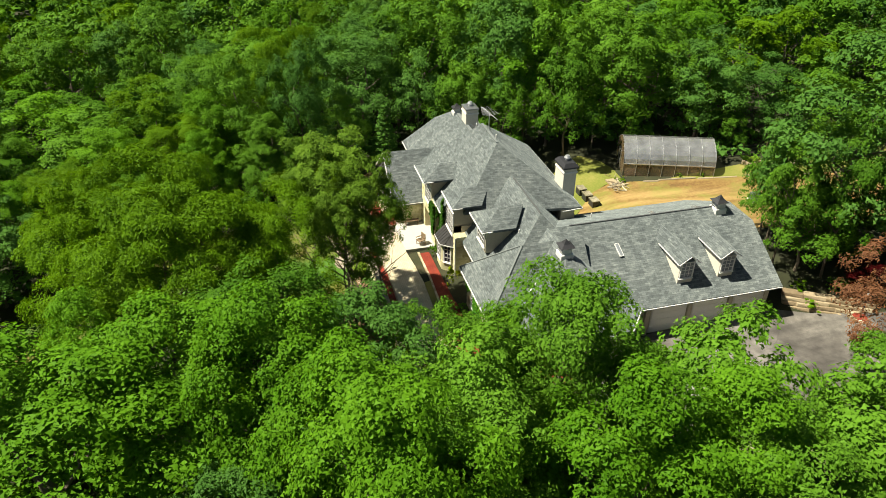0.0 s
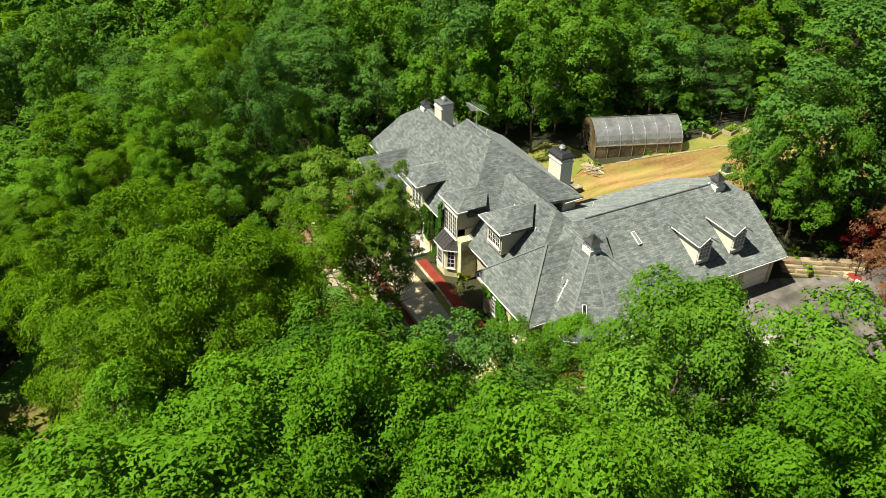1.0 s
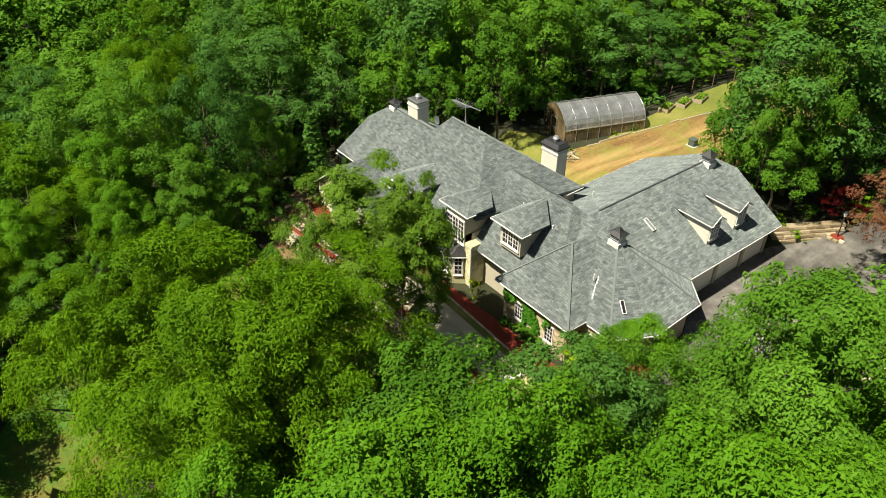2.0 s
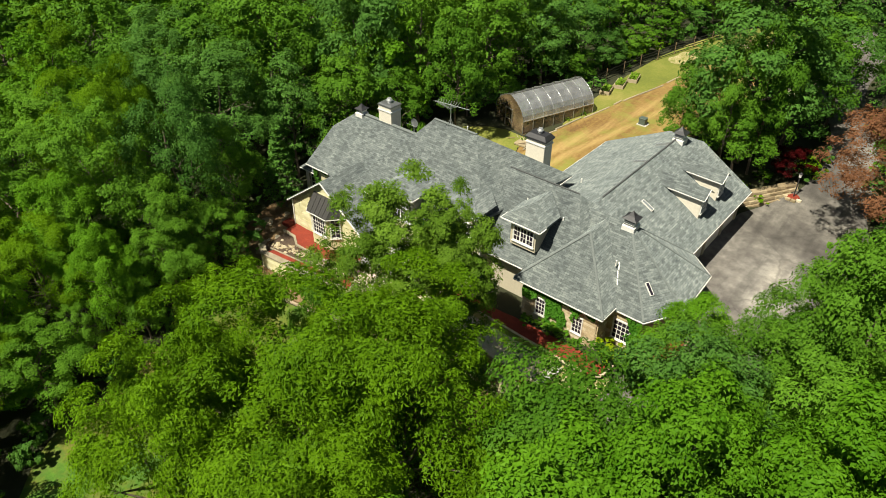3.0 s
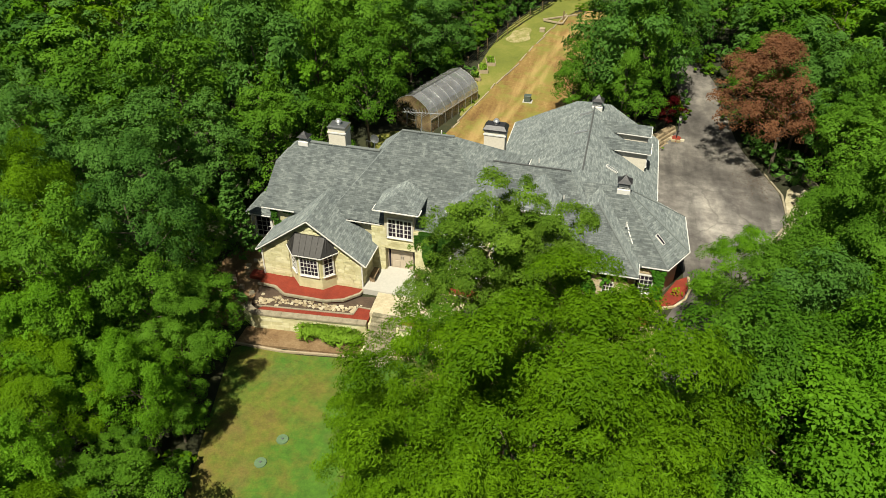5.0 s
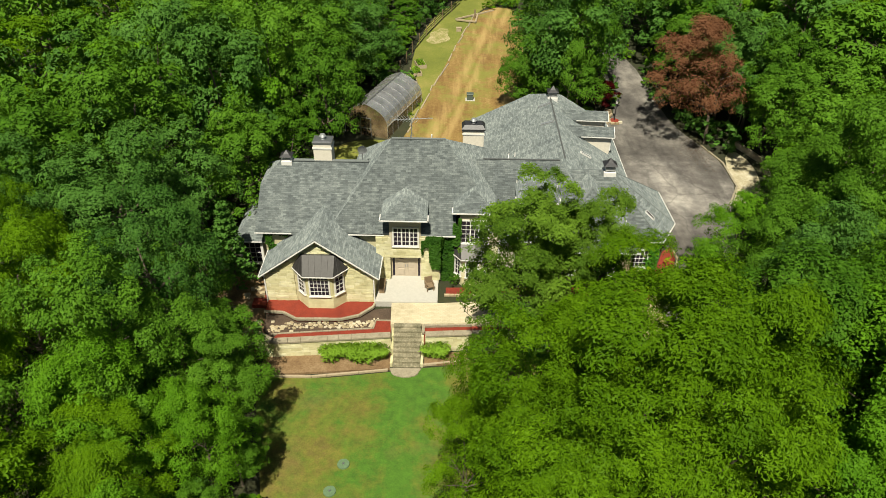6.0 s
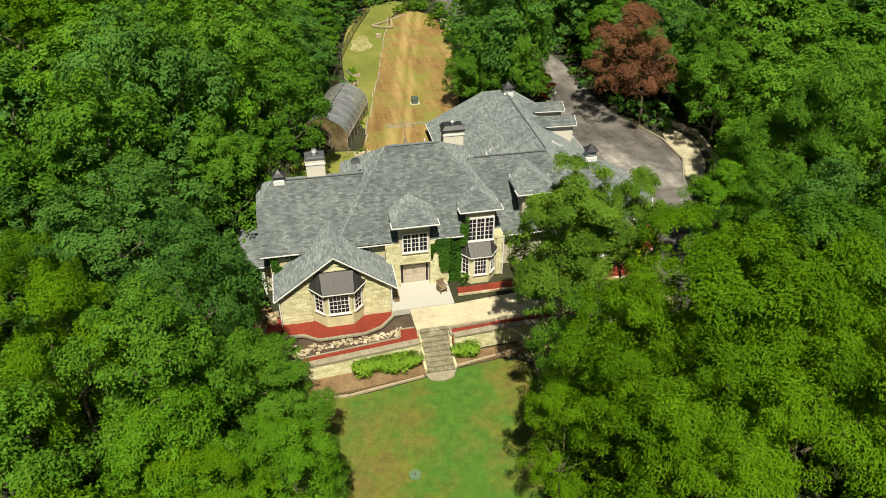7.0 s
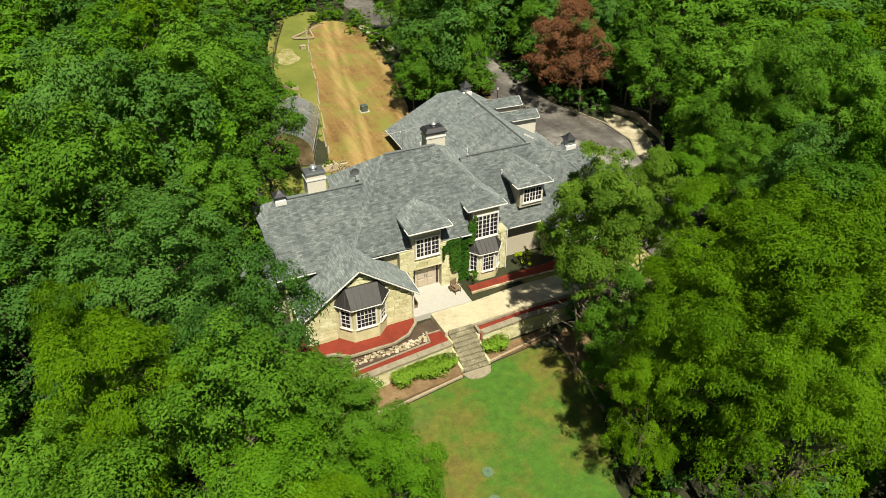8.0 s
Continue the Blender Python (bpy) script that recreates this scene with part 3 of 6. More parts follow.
slab("mulch_bed", [(17.3, 1.9), (17.75, 1.35), (18.5, 1.75), (19.2, 2.7), (19.55, 3.8), (19.5, 5.2), (18.75, 4.6), (17.75, 2.3)], 0.2, 1.1, MULCH, "pointed red mulch bed between the turret and the driveway", "mulch bed")
slab("end_step", [(14.05, -3.9), (14.55, -3.88), (14.75, -1.85), (14.25, -1.8)], -0.4, 0.92, CONCRETE, "pale concrete step at the end of the walkway", "step")
slab("grass_border", [(6.3, -1.02), (9.0, -1.12), (14.2, -1.32), (14.2, -1.76), (6.5, -1.56)], -0.2, 0.985, GRASS, "narrow grass border between the walkway and the house bed", "grass")
slab("soil_bed", [(-9.4, -6.1), (-1.1, -5.45), (-1.1, -6.9), (-9.4, -7.75)], -1.2, -0.45, DRY_BED, "bare brown bed at the foot of the retaining wall", "soil bed")
slab("soil_bed", [(1.1, -5.4), (6.0, -5.1), (6.0, -6.0), (1.1, -6.5)], -1.2, -0.45, DRY_BED, "bare brown bed beside the garden steps", "soil bed")


WEST_RING = rounded([(-13.6, -6.5), (-9.7, -6.2), (-9.9, -2.6), (-10.9, 1.2), (-12.8, 1.2), (-13.8, -2.0)], 1)
tagged(part("bare_slope", sheet(WEST_RING, 0.06, 1.0), DRY_BED), "bare brown slope with scattered stones beside the gable", "slope", kind="structure")


EARTH_RING = [(14.2, -3.9), (14.3, -1.45), (16.3, -1.5), (17.3, -0.3), (17.7, -4.2)]
tagged(part("bare_earth", sheet(EARTH_RING, 0.05, 0.6), SAND), "pale sandy ground between the walkway and the driveway", "ground", kind="structure")
BARE_RING = rounded([(6.0, -5.3), (13.5, -5.2), (14.5, -9.5), (9.5, -13.5), (5.6, -14.6), (6.1, -10.0)], 1)
tagged(part("bare_ground", sheet(BARE_RING, 0.04, 1.0), DRY_BED), "bare brown ground shaded by the slender trees", "ground", kind="structure")


def course_wall(name, path, z0, z1, width, coping, label, seed):
    """A low stone retaining wall along a path, of blocks with coping stones."""
    rng = random.Random(seed)
    top = thing(name, label, "retaining wall", kind="structure")
    for i, ((x0, y0), (x1, y1)) in enumerate(zip(path, path[1:])):
        a, b = Vector((x0, y0, 0)), Vector((x1, y1, 0))
        d = (b - a).normalized()
        n = Vector((d.y, -d.x, 0))
        ring = [(a - n * width)[:2], (b - n * width)[:2], b[:2], a[:2]]
        part("core", prism(bmesh.new(), ring, z0, z1 - 0.02), MORTAR, top)
        stone_face(top, (*(a)[:2], 0), d, (b - a).length, z0, lambda u: z1, me=BLOCK if coping else TAN_BLOCK, run=(0.4, 0.9), seed=seed + i, limit=120)
        u = 0.0
        while coping and u < (b - a).length:
            w = min(rng.uniform(0.6, 1.1), (b - a).length - u)
            bm = bmesh.new()
            c0, c1 = a + d * (u + 0.01), a + d * (u + w - 0.01)
            beam(bm, (c0 - n * (width / 2 - 0.05)) + Vector((0, 0, z1 + 0.06)), (c1 - n * (width / 2 - 0.05)) + Vector((0, 0, z1 + 0.06)), width + 0.12, 0.12)
            part("coping_stone", bm, KERB_STONE, top)
            u += w
    return top


course_wall("retaining_wall", [(-9.9, -5.4), (-8.8, -6.05), (-1.12, -5.2)], -0.9, 0.72, 0.36, True, "cream stone retaining wall with grey coping", 11)
course_wall("retaining_wall", [(1.15, -5.15), (4.2, -4.9), (13.6, -4.9)], -0.9, 0.8, 0.34, True, "cream stone retaining wall beside the steps", 17)


def edging(path, z, size, mat, label, seed):
    """A garden edging of single stones."""
    rng = random.Random(seed)
    top = thing("edging", label, "edging", kind="structure")
    for (x0, y0), (x1, y1) in zip(path, path[1:]):
        a, b = Vector((x0, y0, z)), Vector((x1, y1, z))
        u, length = 0.0, (b - a).length
        d = (b - a) / length
        while u < length - 0.05:
            w = min(rng.uniform(0.3, 0.7) * (3 if mat is PALE_WOOD else 1), length - u)
            bm = bmesh.new()
            beam(bm, a + d * (u + 0.01), a + d * (u + w - 0.01), size * rng.uniform(0.9, 1.1), size)
            part("edging_stone", bm, mat, top)
            u += w
    return top


edging([(-9.9, -3.05), (-8.6, -3.1), (-7.6, -3.75), (-4.6, -3.7), (-3.4, -3.25), (-2.55, -2.35), (-2.45, -1.9)], 0.84, 0.16, KERB_STONE, "pale stone edging round the red mulch bed", 3)
edging([(-9.0, -5.15), (-8.6, -5.1), (-2.35, -4.36), (-2.25, -3.55), (-1.25, -3.55)], 0.68, 0.1, KERB_STONE, "pale stone edging of the mulch strip", 4)
edging([(-9.6, -7.8), (-6, -7.75), (-1.2, -7.0)], -0.5, 0.14, PALE_WOOD, "weathered pale timber edging of the lawn", 5)
edging([(1.0, -6.5), (6.2, -5.6)], -0.5, 0.14, PALE_WOOD, "weathered timber edging of the lawn", 6)
edging([(6.25, -6.1), (5.9, -10.6), (5.4, -14.0)], -0.55, 0.16, PALE_WOOD, "weathered timber edging between the lawn and the bare ground", 12)
edging([(1.0, -4.95), (1.02, -4.2), (4.2, -4.0)], 0.86, 0.18, KERB_STONE, "pale stone kerb of the walkway bed", 7)
edging([(2.3, -1.05), (6.2, -1.0), (9.0, -1.1), (16.0, -1.4)], 0.98, 0.14, TAN_STONE, "tan stone edging of the house bed", 8)
edging([(16.3, -1.35), (16.9, -0.95), (17.0, 0.1), (17.7, 1.25), (18.6, 1.65), (19.35, 2.6), (19.7, 3.8), (19.62, 5.3)], 1.02, 0.15, TAN_STONE, "pale stone kerb round the turret beds", 14)
edging([(17.2, 11.0), (17.3, 12.2)], 1.1, 0.14, KERB_STONE, "short pale kerb by the garage", 9)
edging([(26.5, 22.4), (27.55, 19.0), (27.5, 14.6), (25.9, 11.4)], 1.12, 0.16, KERB_STONE, "pale kerb stones along the driveway", 10)

steps = thing("garden_steps", "grey stone steps from the lawn up to the walkway", "steps", kind="structure")
for i in range(9):
    y0 = -6.75 + i * 0.29
    x_l, x_r = -0.9 - 0.01 * i, 0.86
    part("step", one_box((x_l, y0, -1.0), (x_r, -4.1, -0.6 + 0.178 * (i + 1)), 0.02), STEP_STONE, steps)
for x0 in (-1.1, 0.87):
    for i in range(3):
        y0 = -6.6 + i * 0.82
        part("side_wall", one_box((x0, y0, -1.0), (x0 + 0.18, y0 + 0.81, -0.28 + i * 0.46), 0.03), STONE, steps)
landing = [(-0.1 + 1.05 * math.cos(a) * (1 + 0.08 * math.sin(a * 5)), -6.8 + 0.8 * math.sin(a)) for a in [math.pi + math.pi * k / 10 for k in range(11)]]
slab("step_landing", landing, -1.0, -0.5, KERB_STONE, "rounded tan flagstone landing at the foot of the steps", "landing")

rng = random.Random(21)
rill = thing("stone_rill", "dry rill of pale rounded stones across the soil bed", "stones", group="garden stones")
for i in range(120):
    t = (i + rng.random()) / 120
    x = -9.3 + 7.2 * t
    y = -4.55 + 0.3 * math.sin(t * 5.0) + 1.3 * t * t + rng.gauss(0, 0.2)
    s = rng.uniform(0.05, 0.14)
    ob = new("stone", ROCK_BLOCK)
    ob.parent = rill
    ob.matrix_basis = pose(x, y, 0.61 + s * 0.1, rng.uniform(-12, 12), rng.uniform(-12, 12), rng.uniform(0, 180)) @ Matrix.Diagonal((s * rng.uniform(1.6, 2.4), s * rng.uniform(1.2, 1.8), s * 0.5, 1))

for i in range(26):
    x, y, s = rng.uniform(-12.6, -9.9), rng.uniform(-6.0, 0.6), rng.uniform(0.12, 0.32)
    ob = new("loose_stone", ROCK_BLOCK)
    ob.matrix_basis = pose(x, y, ground_z(x, y) + 0.05 + s * 0.3, rng.uniform(-15, 15), rng.uniform(-15, 15), rng.uniform(0, 180)) @ Matrix.Diagonal((s * 1.6, s * 1.2, s, 1))
    tagged(ob, "loose tan stone lying on the bare slope", "stone", "loose stones")

# ---- house: walls ----
house = thing("house", "large cream stone house with grey shingled hip roofs", "house")


def wall(ring, z0, z1, mat=STUCCO, name="wall"):
    return part(name, prism(bmesh.new(), ring, z0, z1), mat, house)


wall([(-10.3, 1.6), (5.4, 1.6), (5.4, 9.9), (-10.3, 9.9)], 0.2, 4.85)
wall([(-10.3, 1.0), (-2.5, 1.0), (-2.5, 1.6), (-10.3, 1.6)], 0.2, 4.85, MORTAR)
wall([(-2.5, 0.52), (-1.52, 0.52), (-1.52, 1.6), (-2.5, 1.6)], 0.2, 4.8, MORTAR)
wall([(0.62, 0.52), (1.9, 0.52), (1.9, 1.6), (0.62, 1.6)], 0.2, 4.8, MORTAR)
wall([(-1.52, 0.52), (0.62, 0.52), (0.62, 1.6), (-1.52, 1.6)], 3.0, 4.8, MORTAR)
wall([(1.9, 1.0), (5.3, 1.0), (5.3, 1.6), (1.9, 1.6)], 0.2, 4.85, MORTAR)
wall([(5.3, 1.0), (6.0, 1.0), (6.0, 2.2), (5.3, 2.2)], 0.2, 4.3, MORTAR)
wall([(-9.85, -1.75), (-2.55, -1.75), (-2.55, 1.5), (-9.85, 1.5)], 0.0, 3.2, MORTAR)
bm = bmesh.new()
a = [bm.verts.new(p) for p in ((-9.85, -1.75, 3.2), (-2.55, -1.75, 3.2), (-6.15, -1.75, 5.95))]
b = [bm.verts.new(v.co + Vector((0, 0.3, 0))) for v in a]
bm.faces.new(a)
bm.faces.new(b[::-1])
for i in range(3):
    bm.faces.new((a[i], b[i], b[(i + 1) % 3], a[(i + 1) % 3]))
bmesh.ops.recalc_face_normals(bm, faces=bm.faces)
part("gable_wall", bm, MORTAR, house)
wall([(6.0, 2.2), (11, 2.2), (11, 9.5), (6.0, 9.5)], 0.2, 3.9)
wall([(9.8, 0.85), (15.3, 0.85), (15.3, 10), (9.8, 10)], 0.2, 3.85, MORTAR)
wall([(13.0, 2.2), (17.4, 2.2), (18.55, 4.5), (18.35, 8.7), (16.9, 9.9), (13, 9.9)], 0.2, 3.75)
wall([(4.8, 10.5), (16.2, 10.5), (16.2, 20.8), (4.8, 20.8)], 0.2, 3.75)
wall([(-12.4, 2.2), (-10.3, 2.2), (-10.3, 5.5), (-12.4, 5.5)], 0.0, 3.4)

# ---- house: roofs ----


def roof(tops, label="", drop=0.2, mat=SHINGLE):
    ob = part("roof", solid(tops, drop), mat, house, label)
    return ob


def gutter(roof_ob, *points, size=0.06, mat=WHITE, name="gutter"):
    for p, q in zip(points, points[1:]):
        bm = bmesh.new()
        beam(bm, p, q, size, 0.06)
        part(name, bm, mat, roof_ob, "white gutter" if name == "gutter" else "")


def cap(roof_ob, *points, mat=CAP, w=0.3, h=0.06):
    for p, q in zip(points, points[1:]):
        bm = bmesh.new()
        beam(bm, p, q, w, h)
        part("ridge_cap", bm, mat, roof_ob)


# west range with a clipped gable
EY, EZ = 0.6, 4.9
RA = (5.3, 8.0)
sA = (RA[1] - EZ) / (RA[0] - EY)
cy = 3.7
cz = EZ + sA * (cy - EY)
by = 2 * RA[0] - EY
W0 = -10.85
rA = roof([
    [(W0, EY, EZ), (0, EY, EZ), (0, *RA), (-9.6, *RA), (W0, cy, cz)],
    [(0, by, EZ), (W0, by, EZ), (W0, 2 * RA[0] - cy, cz), (-9.6, *RA), (0, *RA)],
    [(W0, cy, cz), (-9.6, *RA), (W0, 2 * RA[0] - cy, cz)],
])
cap(rA, (-9.6, RA[0], RA[1] + 0.02), (-3.3, RA[0], RA[1] + 0.02))
gutter(rA, (W0, EY - 0.05, EZ - 0.08), (-8.3, EY - 0.05, EZ - 0.08))
gutter(rA, (-5.1, EY - 0.05, EZ - 0.08), (-1.9, EY - 0.05, EZ - 0.08))
bm = bmesh.new()
prism(bm, [(-10.3, 1.2), (-10.0, 1.2), (-10.0, 9.4), (-10.3, 9.4)], 4.7, lambda x, y: EZ - 0.25 + sA * (min(y, 2 * RA[0] - y) - EY))
part("gable_wall", bm, STUCCO, house)

# centre with the high hip
RB0, RB1 = (-1.6, 5.25, 9.9), (2.2, 5.25, 9.9)
KB = 10.5
SB = (RB0[2] - EZ - 0.01) / (RB0[1] - EY)
rB = roof([
    [(-5.9, EY, EZ + 0.01), (3.0, EY, EZ + 0.01), (3.0, 1.7, EZ + 0.01 + 1.1 * SB), RB1, RB0],
    [(3.0, 1.7, EZ + 0.01 + 1.1 * SB), (5.6, 1.7, EZ + 0.01 + 1.1 * SB), RB1],
    [RB0, (-4.6, KB, 6.2), (-5.9, EY, EZ + 0.01)],
    [(5.6, 1.7, EZ + 0.01 + 1.1 * SB), (7.1, KB, 6.2), RB1],
    [RB1, (7.1, KB, 6.2), (-4.6, KB, 6.2), RB0],
])
cap(rB, RB0, RB1, w=0.2)
gutter(rB, (1.2, EY - 0.05, EZ - 0.08), (3.0, EY - 0.05, EZ - 0.08), (3.0, EY + 0.5, EZ - 0.08))
gutter(rB, (-4.6, KB + 0.04, 6.1), (7.1, KB + 0.04, 6.1), (7.0, 9.0, 5.95))
wall([(-4.2, 9.0), (6.7, 9.0), (6.7, 10.1), (-4.2, 10.1)], 0.8, 6.1)

# link roof with its own ridge
RF = (5.7, 8.15)
rF = roof([
    [(5.0, 1.5, 3.95), (13.6, 1.5, 3.95), (10.4, *RF), (4.4, *RF)],
    [(13.6, 10.0, 3.95), (5.0, 10.0, 3.95), (4.4, *RF), (10.4, *RF)],
    [(13.6, 1.5, 3.95), (13.6, 10.0, 3.95), (10.4, *RF)],
    [(5.0, 10.0, 3.95), (5.0, 1.5, 3.95), (4.4, *RF)],
])
cap(rF, (4.9, RF[0], RF[1] + 0.02), (10.4, RF[0], RF[1] + 0.02), mat=RIDGE_DARK, w=0.12, h=0.04)
gutter(rF, (6.6, 1.45, 3.87), (9.2, 1.45, 3.87))

# garage range with a clipped gable
GX, GZ = 11.1, 7.3
ex, ez, wx, wz = 16.9, 3.75, 4.2, 3.8
g0, g1 = 5.0, 21.4
ce = 6.5
cex = GX + (GZ - ce) / (GZ - ez) * (ex - GX)
cwx = GX - (GZ - ce) / (GZ - wz) * (GX - wx)
rG = roof([
    [(ex, 6.0, ez), (ex, g1, ez), (cex, g1, ce), (GX, g1 - 1.7, GZ), (GX, 6.0, GZ)],
    [(wx, g1, wz), (wx, 11.0, wz), (8.5, 6.0, wz + (8.5 - wx) / (GX - wx) * (GZ - wz)), (GX, 6.0, GZ), (GX, g1 - 1.7, GZ), (cwx, g1, ce)],
    [(cex, g1, ce), (cwx, g1, ce), (GX, g1 - 1.7, GZ)],
])
cap(rG, (GX, 7.6, GZ + 0.02), (GX, g1 - 1.8, GZ + 0.02), mat=RIDGE_DARK, w=0.11, h=0.04)
gutter(rG, (ex + 0.04, 10.5, ez - 0.08), (ex + 0.04, g1, ez - 0.08))
gutter(rG, (wx - 0.04, 11.0, wz - 0.08), (wx - 0.04, g1, wz - 0.08))
bm = bmesh.new()
prism(bm, [(5.0, 20.5), (16.1, 20.5), (16.1, 20.8), (5.0, 20.8)], 3.6, lambda x, y: 3.7)
part("gable_wall", bm, STUCCO, house)
bm = bmesh.new()
ring = [(5.2, 3.7), (16.0, 3.7), (13.0, 5.9), (8.6, 5.9)]
a = [bm.verts.new((x, 20.8, z)) for x, z in ring]
b = [bm.verts.new((x, 20.5, z)) for x, z in ring]
bm.faces.new(a)
bm.faces.new(b[::-1])
for i in range(4):
    bm.faces.new((a[i], b[i], b[(i + 1) % 4], a[(i + 1) % 4]))
bmesh.ops.recalc_face_normals(bm, faces=bm.faces)
part("gable_wall", bm, STUCCO, house)

# front wing, hipped
HZ = 3.95
hl, hr, hf = 9.3, 15.8, 0.35
hm = (hl + hr) / 2
ha = 7.2
rH = roof([
    [(hl, hf, HZ), (hr, hf, HZ), (hm, 3.6, ha)],
    [(hr, hf, HZ), (hr, 8.0, HZ), (hm, 8.0, ha), (hm, 3.6, ha)],
    [(hl, 8.0, HZ), (hl, hf, HZ), (hm, 3.6, ha), (hm, 8.0, ha)],
])
gutter(rH, (hl, 1.4, HZ - 0.08), (hl, hf - 0.05, HZ - 0.08), (hr, hf - 0.05, HZ - 0.08), (hr + 0.04, 3.3, HZ - 0.08))
cap(rH, (hr, hf, HZ + 0.02), (hm, 3.6, ha + 0.02), (hl, hf, HZ + 0.02), w=0.14, h=0.03)

# corner turret roof under the cupola
TA, TB = (14.1, 6.0, 7.3), (11.0, 6.0, 7.3)
TZ = 3.85
tr = [(11, 1.9), (17.7, 1.9), (19.1, 4.4), (18.9, 8.9), (17.1, 10.4), (11, 10.4)]
t3 = [(x, y, TZ) for x, y in tr]
rT = roof([
    [t3[0], t3[1], TA, TB],
    [t3[1], t3[2], TA],
    [t3[2], t3[3], TA],
    [t3[3], t3[4], TA],
    [t3[4], t3[5], TB, TA],
    [t3[5], t3[0], TB],
])
gutter(rT, (16.0, 1.85, TZ - 0.08), (17.74, 1.86, TZ - 0.08), (19.16, 4.38, TZ - 0.08), (18.95, 8.93, TZ - 0.08), (17.12, 10.45, TZ - 0.08))
for p in t3[1:5]:
    cap(rT, p, TA, w=0.14, h=0.03)

# front gable wing
gx0, gx1, gxm = -10.2, -2.1, -6.15
gy0, gy1 = -2.1, 3.2
gez, gaz = 3.15, 6.15
rD = roof([
    [(gx0, gy1, gez), (gx0, gy0, gez), (gxm, gy0, gaz), (gxm, gy1, gaz)],
    [(gx1, gy0, gez), (gx1, gy1, gez), (gxm, gy1, gaz), (gxm, gy0, gaz)],
])
gutter(rD, (gx0, gy0 - 0.03, gez - 0.1), (gxm, gy0 - 0.03, gaz - 0.1), (gx1, gy0 - 0.03, gez - 0.1), size=0.1, name="rake_board")
gutter(rD, (gx1 + 0.03, gy0, gez - 0.08), (gx1 + 0.03, 0.9, gez - 0.08))
gutter(rD, (gx0 - 0.03, gy0, gez - 0.08), (gx0 - 0.03, 1.9, gez - 0.08))

for x, y in ((-2.48, -1.86), (-9.9, -1.86), (6.06, 0.94)):
    part("downspout", one_box((x - 0.04, y - 0.04, 0.7), (x + 0.04, y + 0.04, 3.1 if x < 0 else 4.25)), WHITE, house, "white downspout")

# low roof at the west end
rL = roof([
    [(-12.8, 1.5, 3.5), (-10.3, 1.5, 3.5), (-10.3, 4.0, 4.6), (-11.6, 4.0, 4.6)],
    [(-12.8, 6.5, 3.5), (-12.8, 1.5, 3.5), (-11.6, 4.0, 4.6)],
    [(-10.3, 6.5, 3.5), (-12.8, 6.5, 3.5), (-11.6, 4.0, 4.6), (-10.3, 4.0, 4.6)],
])
gutter(rL, (-12.84, 1.46, 3.42), (-10.4, 1.46, 3.42))
for x in (-12.4, -10.9):
    part("porch_post", one_box((x - 0.09, 1.75, 0.0), (x + 0.09, 1.93, 3.35)), WHITE, house)


def hip_dormer(x0, x1, y0, z, ridge, yb, wall_y, wz0, win):
    """A dormer with a hipped roof, eaves front y0, that dies into the slope behind at yb."""
    xm = (x0 + x1) / 2
    half = (x1 - x0) / 2
    rd = part("dormer_roof", solid([
        [(x0, y0, z), (x1, y0, z), (xm, y0 + half * 1.1, ridge)],
        [(x1, y0, z), (x1, yb, z), (xm, yb + 1.0, ridge), (xm, y0 + half * 1.1, ridge)],
        [(x0, yb, z), (x0, y0, z), (xm, y0 + half * 1.1, ridge), (xm, yb + 1.0, ridge)],
    ], 0.16), SHINGLE, house)
    gutter(rd, (x0 - 0.03, y0 + 0.75, z - 0.07), (x0 - 0.03, y0 - 0.03, z - 0.07), (x1 + 0.03, y0 - 0.03, z - 0.07), (x1 + 0.03, y0 + 0.75, z - 0.07), size=0.09)
    part("dormer_wall", one_box((x0 + 0.5, wall_y, wz0), (x1 - 0.5, yb + 1.0, z - 0.1)), STUCCO, house)
    u0, w, zb, h, cols, rows = win
    window(house, (u0, wall_y - 0.02, zb), (1, 0, 0), w, h, cols, rows, casement=2)
    return rd


hip_dormer(-2.05, 1.1, -0.25, 6.62, 7.36, 2.2, 0.5, 4.0, (-1.25, 1.65, 4.1, 1.4, 6, 4))
hip_dormer(2.8, 5.8, 0.75, 6.66, 7.5, 3.0, 1.0, 3.9, (3.42, 1.8, 4.12, 1.75, 6, 5))
hip_dormer(7.15, 10.1, 1.67, 7.04, 8.0, 4.1, 2.1, 5.0, (7.95, 1.45, 5.45, 1.05, 6, 3))

for y0 in (13.75, 16.85):
    ym = y0 + 0.55
    rd = part("dormer_roof", solid([
        [(15.95, y0 - 0.25, 6.2), (15.95, ym, 6.75), (11.7, ym, 6.85), (12.6, y0 - 0.25, 6.3)],
        [(15.95, ym, 6.75), (15.95, y0 + 1.35, 6.2), (12.6, y0 + 1.35, 6.3), (11.7, ym, 6.85)],
    ], 0.1), SHINGLE, house)
    gutter(rd, (15.95, y0 - 0.28, 6.13), (13.2, y0 - 0.28, 6.2), size=0.05)
    gutter(rd, (15.97, y0 - 0.25, 6.13), (15.97, ym, 6.7), (15.97, y0 + 1.35, 6.13), size=0.06, name="rake_board")
    part("dormer_wall", prism(bmesh.new(), [(13.0, y0), (15.7, y0), (15.7, y0 + 1.1), (13.0, y0 + 1.1)], 4.3, lambda x, y: 6.14), PALE_STUCCO, house)
    window(house, (15.72, y0 + 0.12, 4.95), (0, 1, 0), 0.86, 1.15, 3, 4, 0.07, pane_mesh=PALE_PANE)

